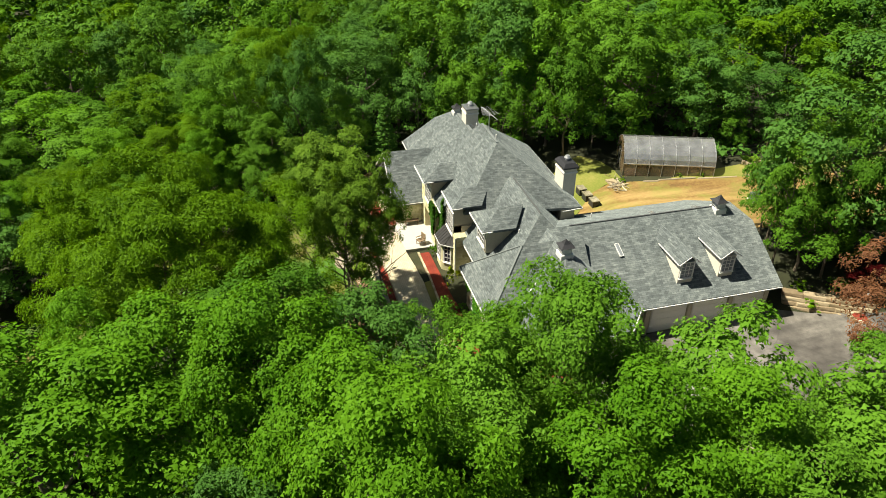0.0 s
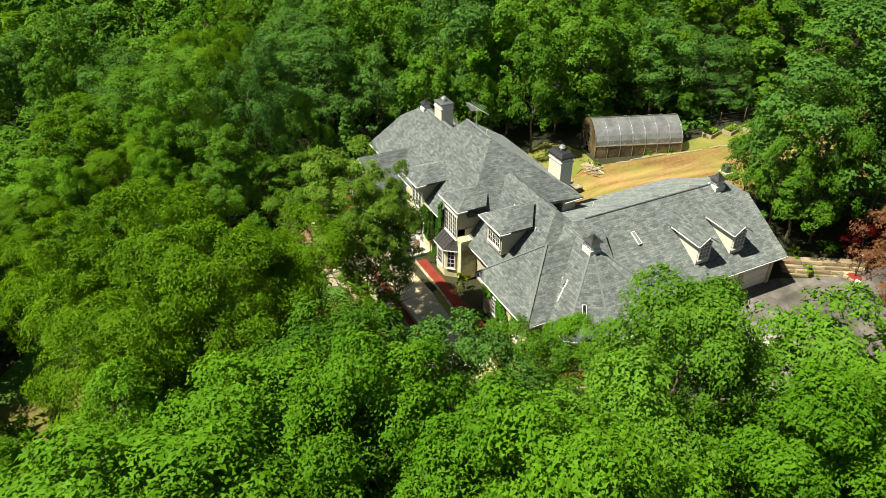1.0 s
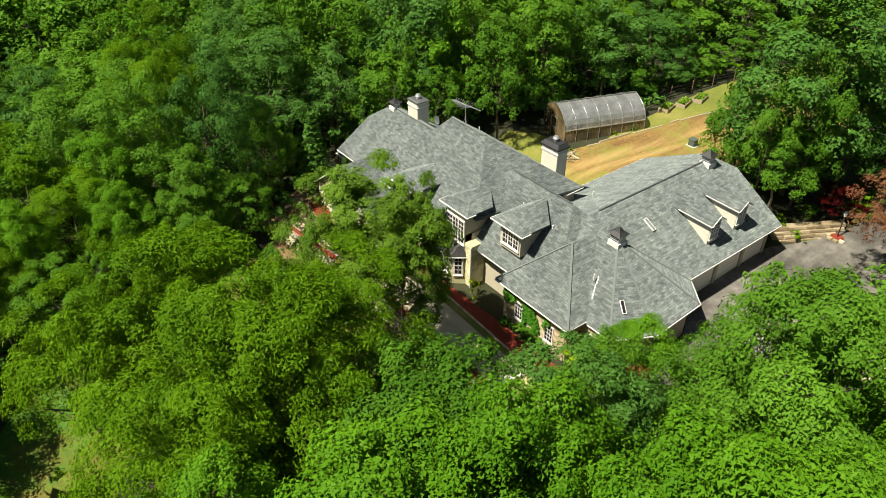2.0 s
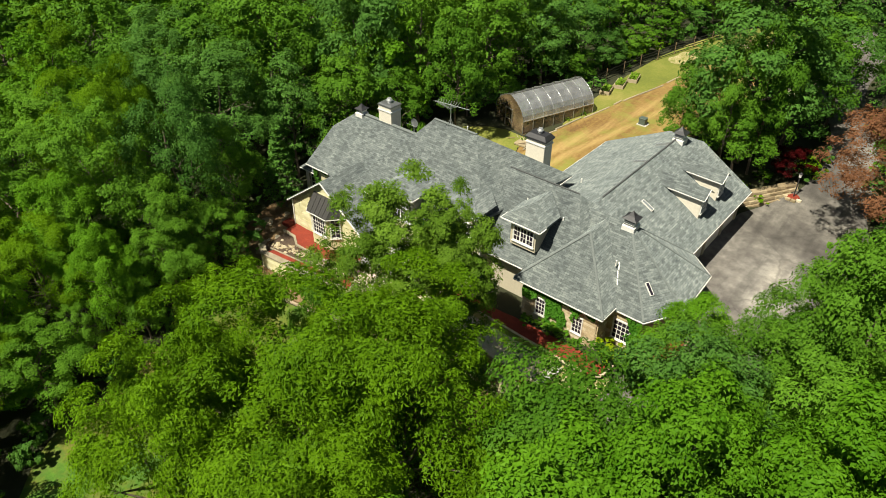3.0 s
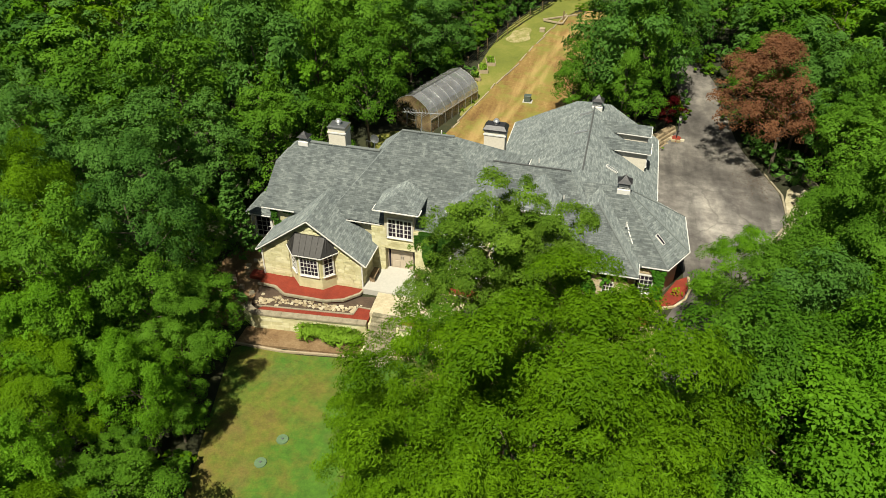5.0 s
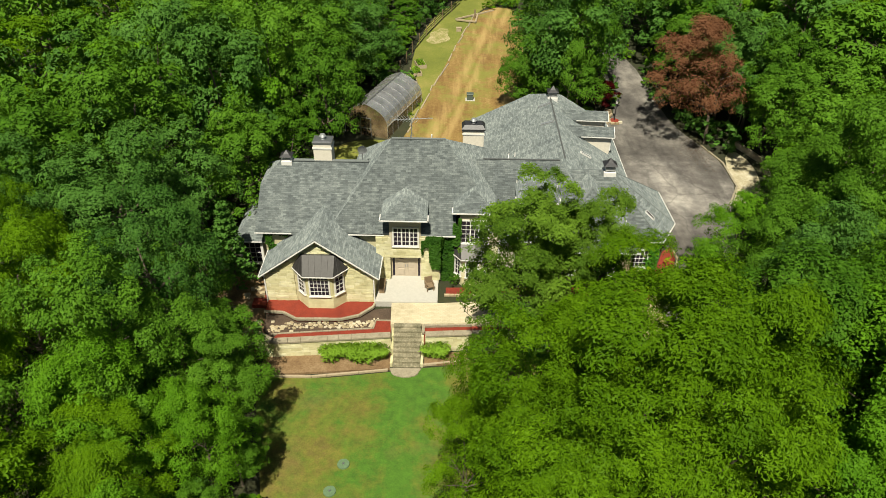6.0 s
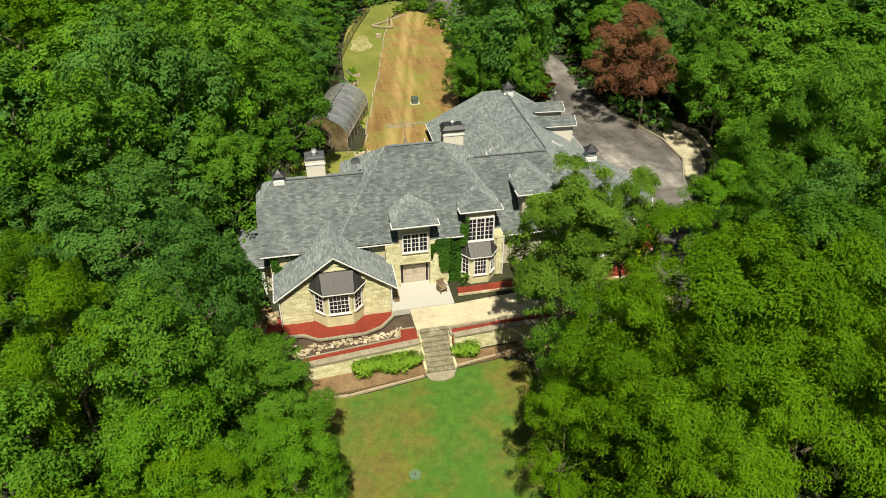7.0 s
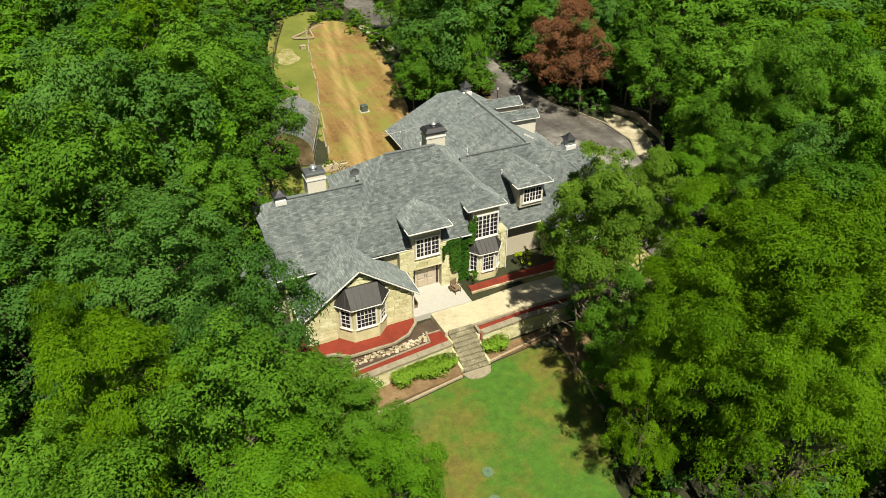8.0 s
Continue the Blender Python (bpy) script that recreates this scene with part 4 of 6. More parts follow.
# ---- house: doors, windows, bays ----
stone_face(house, (-9.85, -1.78, 0), (1, 0, 0), 7.3, 0.7, lambda u: min(5.75, 3.1 + 0.74 * min(u, 7.3 - u)) , holes=((2.0, 5.4, 0.0, 4.6),), seed=31)
stone_face(house, (-2.5, 0.49, 0), (1, 0, 0), 4.4, 1.1, lambda u: 4.75, holes=((0.98, 3.12, 0.0, 2.98), (1.05, 3.0, 3.85, 5.0)), seed=32)
stone_face(house, (1.93, 0.52, 0), (0, 1, 0), 0.5, 1.1, lambda u: 4.7, seed=39, limit=40)
stone_face(house, (1.95, 0.97, 0), (1, 0, 0), 4.05, 0.9, lambda u: 4.3, holes=((0.7, 3.6, 0.9, 3.9), (1.3, 3.45, 3.9, 5.0)), seed=33, limit=120)
stone_face(house, (9.8, 0.82, 0), (1, 0, 0), 5.5, 0.9, lambda u: 3.6, holes=((1.04, 1.82, 1.55, 2.95), (3.79, 4.57, 1.55, 2.95)), seed=34, me=TAN_BLOCK)
stone_face(house, (15.33, 0.85, 0), (0, 1, 0), 1.2, 0.9, lambda u: 3.6, seed=35, limit=60, me=TAN_BLOCK)
stone_face(house, (-2.52, -1.75, 0), (0, 1, 0), 2.7, 0.9, lambda u: 2.7, seed=36, limit=80)
stone_face(house, (6.03, 1.0, 0), (0, 1, 0), 1.2, 0.9, lambda u: 4.3, seed=37, limit=60)
stone_face(house, (13.0, 2.17, 0), (1, 0, 0), 4.4, 0.9, lambda u: 3.5, holes=((2.7, 4.0, 1.4, 3.0),), seed=38, limit=90, me=TAN_BLOCK)
for u in (10.8, 13.55):
    window(house, (u + 0.12, 0.79, 1.65), (1, 0, 0), 0.62, 1.2, 3, 4, 0.07)
window(house, (15.8, 2.14, 1.5), (1, 0, 0), 1.1, 1.4, 4, 4)
window(house, (-12.3, 2.16, 1.2), (1, 0, 0), 1.2, 1.7, 3, 4)

entry = part("front_door", one_box((-1.22, 0.92, 1.1), (0.34, 1.0, 2.86)), DOOR, house, "pale wooden double front door with panels")
for i in range(2):
    x0 = -1.2 + i * 0.78
    for z0, z1 in ((1.22, 1.75), (1.85, 2.62)):
        part("door_panel", one_box((x0 + 0.12, 0.88, z0), (x0 + 0.6, 0.93, z1), 0.015), DOOR, entry)
    part("door_handle", one_box((-0.52 + i * 0.14, 0.84, 1.95), (-0.48 + i * 0.14, 0.92, 2.15)), STEEL, entry)
for lo, hi in (((-1.5, 0.88, 1.1), (-1.42, 1.02, 3.0)), ((-1.26, 0.88, 1.1), (-1.2, 1.02, 3.0)), ((0.32, 0.88, 1.1), (0.38, 1.02, 3.0)), ((0.52, 0.88, 1.1), (0.61, 1.02, 3.0)), ((-1.42, 0.88, 2.86), (0.52, 1.02, 3.0))):
    part("door_frame", one_box(lo, hi), DOOR, entry)
for x0 in (-1.42, 0.38):
    part("side_light", one_box((x0, 0.94, 1.1), (x0 + 0.15, 0.97, 2.86)), GLASS, entry, "narrow dark glass side light")

for i in range(3):
    y0 = 11.75 + i * 3.15
    gd = part("garage_door", one_box((16.18, y0 + 0.1, 1.08), (16.3, y0 + 2.75, 3.3)), GARAGE_WHITE, house, "white panelled garage door")
    for j in range(4):
        part("panel", one_box((16.28, y0 + 0.14, 1.12 + j * 0.54), (16.33, y0 + 2.71, 1.62 + j * 0.54), 0.015), GARAGE_WHITE, gd)
for y0 in (11.35, 14.55, 17.7, 20.55):
    part("garage_pier", one_box((16.1, y0, 0.9), (16.42, y0 + 0.3, 3.6)), STUCCO, house)


def bay(x0, x1, yw, depth, cant, z0, z1, roof_top, over, cols, rows):
    """A canted bay with a metal roof, white windows and a stone foot."""
    ring = [(x0, yw), (x0 + cant, yw - depth), (x1 - cant, yw - depth), (x1, yw)]
    foot = part("bay_foot", prism(bmesh.new(), ring, 0.6, z0 - 0.12), STONE, house)
    part("bay_core", prism(bmesh.new(), [(x + (0.03 if x < (x0 + x1) / 2 else -0.03), y + 0.03) for x, y in ring], z0 - 0.12, z1 + 0.1), STONE, house)
    for (ax, ay), (bx, by_) in zip(ring, ring[1:]):
        d = Vector((bx - ax, by_ - ay, 0))
        w = d.length - 0.5
        front = abs(ay - by_) < 0.01
        window(house, (ax + d.x / d.length * 0.25, ay + d.y / d.length * 0.25, z0), d, w, z1 - z0, cols if front else 2, rows)
    low = [(x0 - over, yw + 0.02), (x0 + cant - over * 0.6, yw - depth - over), (x1 - cant + over * 0.6, yw - depth - over), (x1 + over, yw + 0.02)]
    up = [(x0 + cant * 0.6, yw + 0.02), (x0 + cant * 0.72, yw - depth * 0.2), (x1 - cant * 0.72, yw - depth * 0.2), (x1 - cant * 0.6, yw + 0.02)]
    zl = z1 + 0.12
    tops = []
    for i in range(3):
        tops.append([(*low[i], zl), (*low[i + 1], zl), (*up[i + 1], roof_top), (*up[i], roof_top)])
    tops.append([(*up[0], roof_top), (*up[1], roof_top), (*up[2], roof_top), (*up[3], roof_top)])
    mr = part("bay_roof", solid(tops, 0.1), METAL_ROOF, house, "dark standing seam metal bay roof")
    for i in range(3):
        k = 5 if i == 1 else 3
        for j in range(1, k):
            f = j / k
            p = Vector((*low[i], zl)).lerp(Vector((*low[i + 1], zl)), f)
            q = Vector((*up[i], roof_top)).lerp(Vector((*up[i + 1], roof_top)), f)
            bm = bmesh.new()
            beam(bm, p + Vector((0, 0, 0.02)), q + Vector((0, 0, 0.02)), 0.03, 0.05)
            part("seam", bm, METAL_ROOF, mr)
    gutter(mr, *[(x, y, zl - 0.06) for x, y in low], size=0.08)
    return foot


bay(-7.7, -4.4, -1.8, 0.8, 0.78, 2.0, 3.62, 4.85, 0.26, 5, 5)
bay(2.9, 5.5, 0.95, 0.75, 0.65, 1.7, 3.15, 3.98, 0.18, 4, 4)

# ---- house: things on the roof ----


def chimney(lo, hi, cap_h, label, over=0.1):
    body = part("chimney", one_box(lo, hi, 0.02), PALE_STUCCO, house, label)
    (x0, y0, _), (x1, y1, z) = lo, hi
    part("chimney_band", one_box((x0 - 0.05, y0 - 0.05, z - 0.5), (x1 + 0.05, y1 + 0.05, z - 0.4)), WHITE, body)
    part("chimney_cap", solid([
        [(x0 - over, y0 - over, z), (x1 + over, y0 - over, z), (x1 - 0.12, y0 + 0.12, z + cap_h), (x0 + 0.12, y0 + 0.12, z + cap_h)],
        [(x1 + over, y0 - over, z), (x1 + over, y1 + over, z), (x1 - 0.12, y1 - 0.12, z + cap_h), (x1 - 0.12, y0 + 0.12, z + cap_h)],
        [(x1 + over, y1 + over, z), (x0 - over, y1 + over, z), (x0 + 0.12, y1 - 0.12, z + cap_h), (x1 - 0.12, y1 - 0.12, z + cap_h)],
        [(x0 - over, y1 + over, z), (x0 - over, y0 - over, z), (x0 + 0.12, y0 + 0.12, z + cap_h), (x0 + 0.12, y1 - 0.12, z + cap_h)],
        [(x0 + 0.12, y0 + 0.12, z + cap_h), (x1 - 0.12, y0 + 0.12, z + cap_h), (x1 - 0.12, y1 - 0.12, z + cap_h), (x0 + 0.12, y1 - 0.12, z + cap_h)],
    ], 0.12), DARK_METAL if cap_h > 0.1 else STEEL, body, "metal chimney cap")
    xm, ym = (x0 + x1) / 2, (y0 + y1) / 2
    part("flue", tube(bmesh.new(), (xm, ym, z + cap_h - 0.1), (xm, ym, z + cap_h + 0.22), 0.17, seg=14), LIGHT_METAL, body)
    part("flue_cap", tube(bmesh.new(), (xm, ym, z + cap_h + 0.2), (xm, ym, z + cap_h + 0.36), 0.26, 0.16, 14), LIGHT_METAL, body)


chimney((-7.2, 5.2, 7.0), (-5.9, 6.3, 9.45), 0.06, "cream rendered chimney with a metal flue", 0.04)
chimney((3.45, 9.7, 1.5), (5.05, 10.75, 8.55), 0.28, "tall cream rendered chimney with a dark cap")


def cupola(x, y, z, s, h):
    body = part("cupola", one_box((x - s, y - s, z - 0.5), (x + s, y + s, z + h)), WHITE, house, "white louvred roof cupola")
    part("cupola_base", one_box((x - s - 0.1, y - s - 0.1, z - 0.5), (x + s + 0.1, y + s + 0.1, z + 0.12), 0.02), WHITE, body)
    for k in range(3):
        part("louvre", one_box((x - s - 0.02, y - s - 0.03, z + 0.2 + k * h * 0.2), (x + s + 0.02, y - s, z + 0.25 + k * h * 0.2)), STEEL, body)
    bm = bmesh.new()
    e = s + 0.16
    base = [bm.verts.new((x + a * e, y + b * e, z + h)) for a, b in ((-1, -1), (1, -1), (1, 1), (-1, 1))]
    mid = [bm.verts.new((x + a * e * 0.45, y + b * e * 0.45, z + h + s * 0.55)) for a, b in ((-1, -1), (1, -1), (1, 1), (-1, 1))]
    top = bm.verts.new((x, y, z + h + s * 1.5))
    bm.faces.new(base[::-1])
    for i in range(4):
        bm.faces.new((base[i], base[(i + 1) % 4], mid[(i + 1) % 4], mid[i]))
        bm.faces.new((mid[i], mid[(i + 1) % 4], top))
    part("cupola_roof", bm, DARK_METAL, body, "dark flared metal cap")


cupola(14.1, 6.0, 7.15, 0.34, 0.62)
cupola(11.3, 19.1, 7.2, 0.34, 0.6)
cupola(-9.15, 5.3, 7.95, 0.28, 0.45)


def roof_window(a, b, w, normal, pane=PALE_GLASS, rim=LIGHT_METAL):
    """A slim roof window from a down to b: four pale metal frame bars round a dark pane."""
    a, b, up = Vector(a), Vector(b), Vector(normal).normalized()
    d = (b - a).normalized()
    side = d.cross(up).normalized()
    ob = None
    for p, q in ((a + side * w / 2, b + side * w / 2), (a - side * w / 2, b - side * w / 2), (a + side * w / 2, a - side * w / 2), (b + side * w / 2, b - side * w / 2)):
        bm = bmesh.new()
        beam(bm, p + up * 0.05, q + up * 0.05, 0.035, 0.11, up)
        ob = part("roof_window" if ob is None else "frame_bar", bm, rim, house if ob is None else ob, "slim pale-framed roof window" if ob is None else "")
    bm = bmesh.new()
    beam(bm, a + up * 0.07 + d * 0.025, b + up * 0.07 - d * 0.025, w - 0.05, 0.05, up)
    part("glass", bm, pane, ob.parent)


roof_window((12.72, 10.45, 6.34), (13.55, 10.55, 5.83), 0.26, (0.52, 0, 0.85), PALE_GLASS, WHITE)
roof_window((16.65, 3.87, 5.12), (17.25, 3.55, 4.64), 0.23, (0.49, -0.27, 0.83), GLASS, WHITE)
roof_window((11.0, 17.75, 7.25), (10.05, 17.9, 6.77), 0.24, (-0.45, 0, 0.89))
roof_window((10.92, 14.15, 7.21), (9.98, 14.5, 6.73), 0.24, (-0.45, 0, 0.89))
bm = bmesh.new()
for (x0, y0), (x1, y1) in (((14.6, 4.02), (14.82, 3.66)), ((14.8, 3.6), (15.0, 3.28)), ((15.02, 3.22), (15.2, 2.95))):
    beam(bm, (x0, y0, 3.85 + 0.8415 * (y0 - 1.9) + 0.03), (x1, y1, 3.85 + 0.8415 * (y1 - 1.9) + 0.03), 0.07, 0.03)
part("valley_flashing", bm, WHITE, house, "white metal valley flashing")
for x, y, z in ((7.65, 11.05, 5.5), (10.2, 4.3, 6.55), (1.2, 5.5, 9.7), (7.3, 4.4, 6.8), (14.6, 3.6, 5.6)):
    part("vent_pipe", tube(bmesh.new(), (x, y, z), (x, y, z + 0.4), 0.05), WHITE, house, "white plastic roof vent pipe")

antenna = thing("tv_antenna", "old aluminium rooftop aerial on a tripod mast", "antenna", (-0.2, 5.35, 9.85))
part("mast", tube(bmesh.new(), (0, 0, -0.1), (0, 0, 1.55), 0.025), LIGHT_METAL, antenna)
for k in range(3):
    a = 2.1 * k
    part("tripod_leg", tube(bmesh.new(), (0.35 * math.cos(a), 0.35 * math.sin(a), -0.25), (0, 0, 0.5), 0.018), STEEL, antenna)
part("boom", tube(bmesh.new(), (-1.2, -0.1, 1.45), (1.5, 0.15, 1.5), 0.025), LIGHT_METAL, antenna)
for k in range(9):
    x = -1.1 + k * 0.2
    w = 0.3 + 0.05 * k
    part("element", tube(bmesh.new(), (x - 0.25, -w, 1.5), (x, 0, 1.46), 0.014, seg=5), LIGHT_METAL, antenna)
    part("element", tube(bmesh.new(), (x - 0.25, w, 1.5), (x, 0, 1.46), 0.014, seg=5), LIGHT_METAL, antenna)

dish = thing("satellite_dish", "small grey satellite dish on the roof ridge", "satellite dish", (-3.75, 5.4, 8.05))
part("dish_mast", tube(bmesh.new(), (0, 0, -0.1), (0, 0, 0.55), 0.03), STEEL, dish)
bm = bmesh.new()
bmesh.ops.create_uvsphere(bm, u_segments=16, v_segments=8, radius=0.34, matrix=Matrix.Translation((0, 0.05, 0.75)) @ Matrix.Diagonal((1, 0.28, 1, 1)))
bmesh.ops.delete(bm, geom=[v for v in bm.verts if v.co.y < 0.02], context="VERTS")
part("reflector", bm, STEEL, dish)
part("feed_arm", tube(bmesh.new(), (0, 0, 0.5), (-0.5, -0.3, 0.72), 0.02), STEEL, dish)

# ---- trees ----


def leaf_mesh(name, pos, nrm, size, mat, seed, slim=0.62, three=False, hang=0.0):
    """Many small folded leaves in one mesh: positions, the way each one faces, and sizes."""
    r = np.random.default_rng(seed)
    k = len(pos)
    n = nrm / np.linalg.norm(nrm, axis=1)[:, None]
    t = r.normal(size=(k, 3))
    if hang:
        out = pos * (1, 1, 0)
        t += hang * (out / (np.linalg.norm(out, axis=1)[:, None] + 1e-6) - np.array([0, 0, 0.9]))
    t -= (t * n).sum(1)[:, None] * n
    t /= np.linalg.norm(t, axis=1)[:, None]
    b = np.cross(n, t)
    s = size[:, None]
    fold = n * s * r.uniform(-0.3, 0.3, k)[:, None]
    skew = r.uniform(-0.5, 0.5, k)[:, None]
    if three:
        v = [pos - t * s, pos + t * s * (0.7 + skew) - b * s * slim + fold, pos + t * s * (0.7 - skew) + b * s * slim - fold]
    else:
        v = [pos - t * s, pos - b * s * slim + fold, pos + t * s - fold * 0.6, pos + b * s * slim + fold]
    c = len(v)
    v = np.stack(v, axis=1).reshape(-1, 3)
    me = bpy.data.meshes.new(name)
    me.vertices.add(c * k)
    me.vertices.foreach_set("co", v.astype(np.float32).ravel())
    me.loops.add(c * k)
    me.loops.foreach_set("vertex_index", np.arange(c * k, dtype=np.int32))
    me.polygons.add(k)
    me.polygons.foreach_set("loop_start", np.arange(0, c * k, c, dtype=np.int32))
    me.update(calc_edges=True)
    me.materials.append(mat)
    return me


def trunk_mesh(height, radius, seed, limbs=6, fork=0.35):
    r = random.Random(seed)
    bm = bmesh.new()
    p = Vector((0, 0, -0.6))
    rad = radius
    steps = 5
    for i in range(steps):
        q = Vector((r.uniform(-0.15, 0.15) * (i + 1), r.uniform(-0.15, 0.15) * (i + 1), -0.6 + (height + 0.6) * (i + 1) / steps))
        tube(bm, p, q, rad, rad * 0.78, 7)
        p, rad = q, rad * 0.78
    for k in range(limbs):
        a = 2 * math.pi * (k + r.random() * 0.6) / limbs
        z0 = height * r.uniform(fork, 0.8)
        s = Vector((0, 0, z0))
        m = s + Vector((math.cos(a), math.sin(a), 0.7)) * height * 0.12
        e = m + Vector((math.cos(a + r.uniform(-0.4, 0.4)), math.sin(a), 0.55)) * height * 0.16
        tube(bm, s, m, radius * 0.42, radius * 0.28, 6)
        tube(bm, m, e, radius * 0.28, radius * 0.1, 5)
        f = m + Vector((math.cos(a + 1.2), math.sin(a + 1.2), 0.8)) * height * 0.11
        tube(bm, m, f, radius * 0.2, radius * 0.07, 5)
    return bm


def crown_points(seed, leaves, lumps, height, radius, base, airy=0.0, droop=0.0, flat=0.75):
    """Leaves on the sprays of many boughs, which fill an egg-shaped crown from base up to height. Returns places and the way each leaf faces."""
    r = np.random.default_rng(seed)
    mid, half = (base + height) / 2, (height - base) / 2
    shape = np.array([radius, radius, half])
    boughs = max(9, lumps // 10)
    k = np.arange(boughs) + 0.5
    up = np.clip(1 - 1.5 * k / boughs + r.normal(0, 0.07, boughs), -0.6, 1)
    th = k * 2.39996 + r.normal(0, 0.3, boughs)
    ring = np.sqrt(1 - up ** 2)
    way = np.stack([np.cos(th) * ring, np.sin(th) * ring, up], 1)
    br = radius * r.uniform(0.25, 0.43, boughs) * min(1.0, (26 / boughs) ** 0.5)
    inset = br * r.uniform(0.45, 0.95, boughs) + radius * 0.2 * (r.random(boughs) < 0.25)
    big = way * (shape - inset[:, None] * (1, 1, flat)) * (1 + 0.05 * np.sin(th * 3 + seed))[:, None] + np.array([0, 0, mid])
    on = r.choice(boughs, lumps, p=br ** 2 / (br ** 2).sum())
    dl = r.normal(size=(lumps, 3)) * 0.7 + way[on] * 0.55 + np.array([0, 0, 0.55])
    dl /= np.linalg.norm(dl, axis=1)[:, None]
    c = big[on] + dl * (br[on] * r.uniform(0.6, 1.0, lumps))[:, None] * (1, 1, flat)
    lr = br[on] * r.uniform(0.28, 0.5, lumps)
    w = lr ** 2 * (0.5 + (c[:, 2] - base) / (height - base)).clip(0.25, 1.4)
    which = r.choice(lumps, leaves, p=w / w.sum())
    d = r.normal(size=(leaves, 3)) * 0.8 + dl[which] * 0.5
    d[:, 2] += 0.3
    d /= np.linalg.norm(d, axis=1)[:, None]
    off = d * (lr[which] * r.uniform(0.55 - airy, 1.12, leaves))[:, None]
    off[:, 2] *= flat
    off[:, 2] -= droop * (off[:, 0] ** 2 + off[:, 1] ** 2)
    pos = c[which] + off
    k = leaves // 12
    e = r.normal(size=(k, 3))
    e[:, 2] += 0.3
    e /= np.linalg.norm(e, axis=1)[:, None]
    pos[:k] = e * shape * r.uniform(0.4, 0.62, k)[:, None] + np.array([0, 0, mid])
    d[:k] = e
    nrm = d * 0.5 + dl[which] * 0.4 + way[on][which] * 0.2 + np.array([0, -0.06, 0.36]) + r.normal(size=(leaves, 3)) * 0.29
    return pos, nrm


def tree_template(name, label, seed, leaves, lumps, size, mat, lean=0.0, base=0.05, airy=0.0, droop=0.0, slim=0.62, trunk=0.2, limbs=6, flat=0.75, hang=0.0, R=4.0):
    """A tree 12 metres high with crown radius R, to be copied and scaled."""
    top = thing(name, label, "tree")
    H = 12.0
    part("trunk", trunk_mesh(H * 0.72, trunk, seed, limbs), BARK, top)
    pos, nrm = crown_points(seed, leaves, lumps, H, R, H * base, airy, droop, flat)
    pos[:, 0] += lean * np.clip(pos[:, 2] / 5.0, 0, 1)
    r = np.random.default_rng(seed + 7)
    part("crown", leaf_mesh("crown", pos, nrm, size * r.uniform(0.6, 1.35, leaves), mat, seed, slim, True, hang), None, top)
    return top


def templates(lod, leaves, lumps, size):
    """The kinds of tree at one fineness."""
    s = 100 * lod
    return {
        "mid": [tree_template("broadleaf_tree", "tall broadleaf tree with a dense mid-green crown", s + i, leaves, lumps, size, LEAF) for i in range(3)],
        "bright": [tree_template("locust_tree", "spreading tree with a feathery yellow-green crown", s + 20 + i, int(leaves * 1.5), lumps * 2 // 3, size * 0.98, LEAF_BRIGHT, droop=0.1, slim=0.34, flat=0.66, hang=0.55) for i in range(3)],
        "blue": [tree_template("walnut_tree", "broad tree with a deep green leafy crown", s + 40 + i, leaves, lumps, size, LEAF_BLUE) for i in range(3)],
        "vivid": [tree_template("maple_tree", "full tree with a vivid light green crown", s + 60 + i, leaves, lumps, size, LEAF_VIVID) for i in range(2)],
    }


NEAR, MIDDLE, FAR = templates(1, 25000, 290, 0.085), templates(2, 9500, 240, 0.134), templates(3, 3300, 190, 0.23)
SPECIAL = {
    "thin": [tree_template("slender_tree", "slender airy tree with visible dark limbs", 460 + i, 24000, 200, 0.064, LEAF_OLIVE, base=0.36, airy=0.15, trunk=0.13, limbs=11, R=2.7) for i in range(3)],
    "maple": [tree_template("red_maple_shrub", "small maple with dark crimson leaves by the driveway", 490, 3000, 90, 0.2, LEAF_CRIMSON, base=0.12, trunk=0.1)],
    "red": [tree_template("copper_tree", "copper-brown tree with dry reddish foliage", 470, 26000, 300, 0.135, LEAF_RED, lean=-2.4, base=0.08, airy=0.1, slim=0.26, hang=0.7, droop=0.05, flat=1.0)],
}
USED = set()


def fine(x, y):
    """1 on the south and east sides of the house, 2 round the house, 3 in the woods beyond."""
    if (y < -6 and x > -16) or (x > 18 and y < 5) or (-31 < x < -9 and -20 < y < 2):
        return 1
    return 2 if (x - 4) ** 2 + (y - 8) ** 2 < 34 ** 2 or (y < 0 and x > -42) else 3


def plant(kind, x, y, top, radius, pick=None, turn=None):
    """A tree at x, y whose crown reaches the height top and is radius wide."""
    r = random.Random(int(x * 131 + y * 977))
    pool = SPECIAL.get(kind) or (NEAR if fine(x, y) == 1 else MIDDLE if fine(x, y) == 2 else FAR)[kind]
    src = pool[(pick if pick is not None else r.randrange(len(pool))) % len(pool)]
    z = ground_z(x, y)
    s, h = radius / (2.65 if kind == "thin" else 3.9), max(2.0, top - z) / 11.6
    m = pose(x, y, z, 0, 0, turn if turn is not None else r.uniform(0, 360)) @ Matrix.Diagonal((s * r.uniform(0.93, 1.07), s * r.uniform(0.93, 1.07), h, 1))
    if id(src) not in USED:
        USED.add(id(src))
        src.matrix_basis = m
        return src
    ob = copy_thing(src, Matrix.Identity(4))
    ob.matrix_basis = m
    return ob


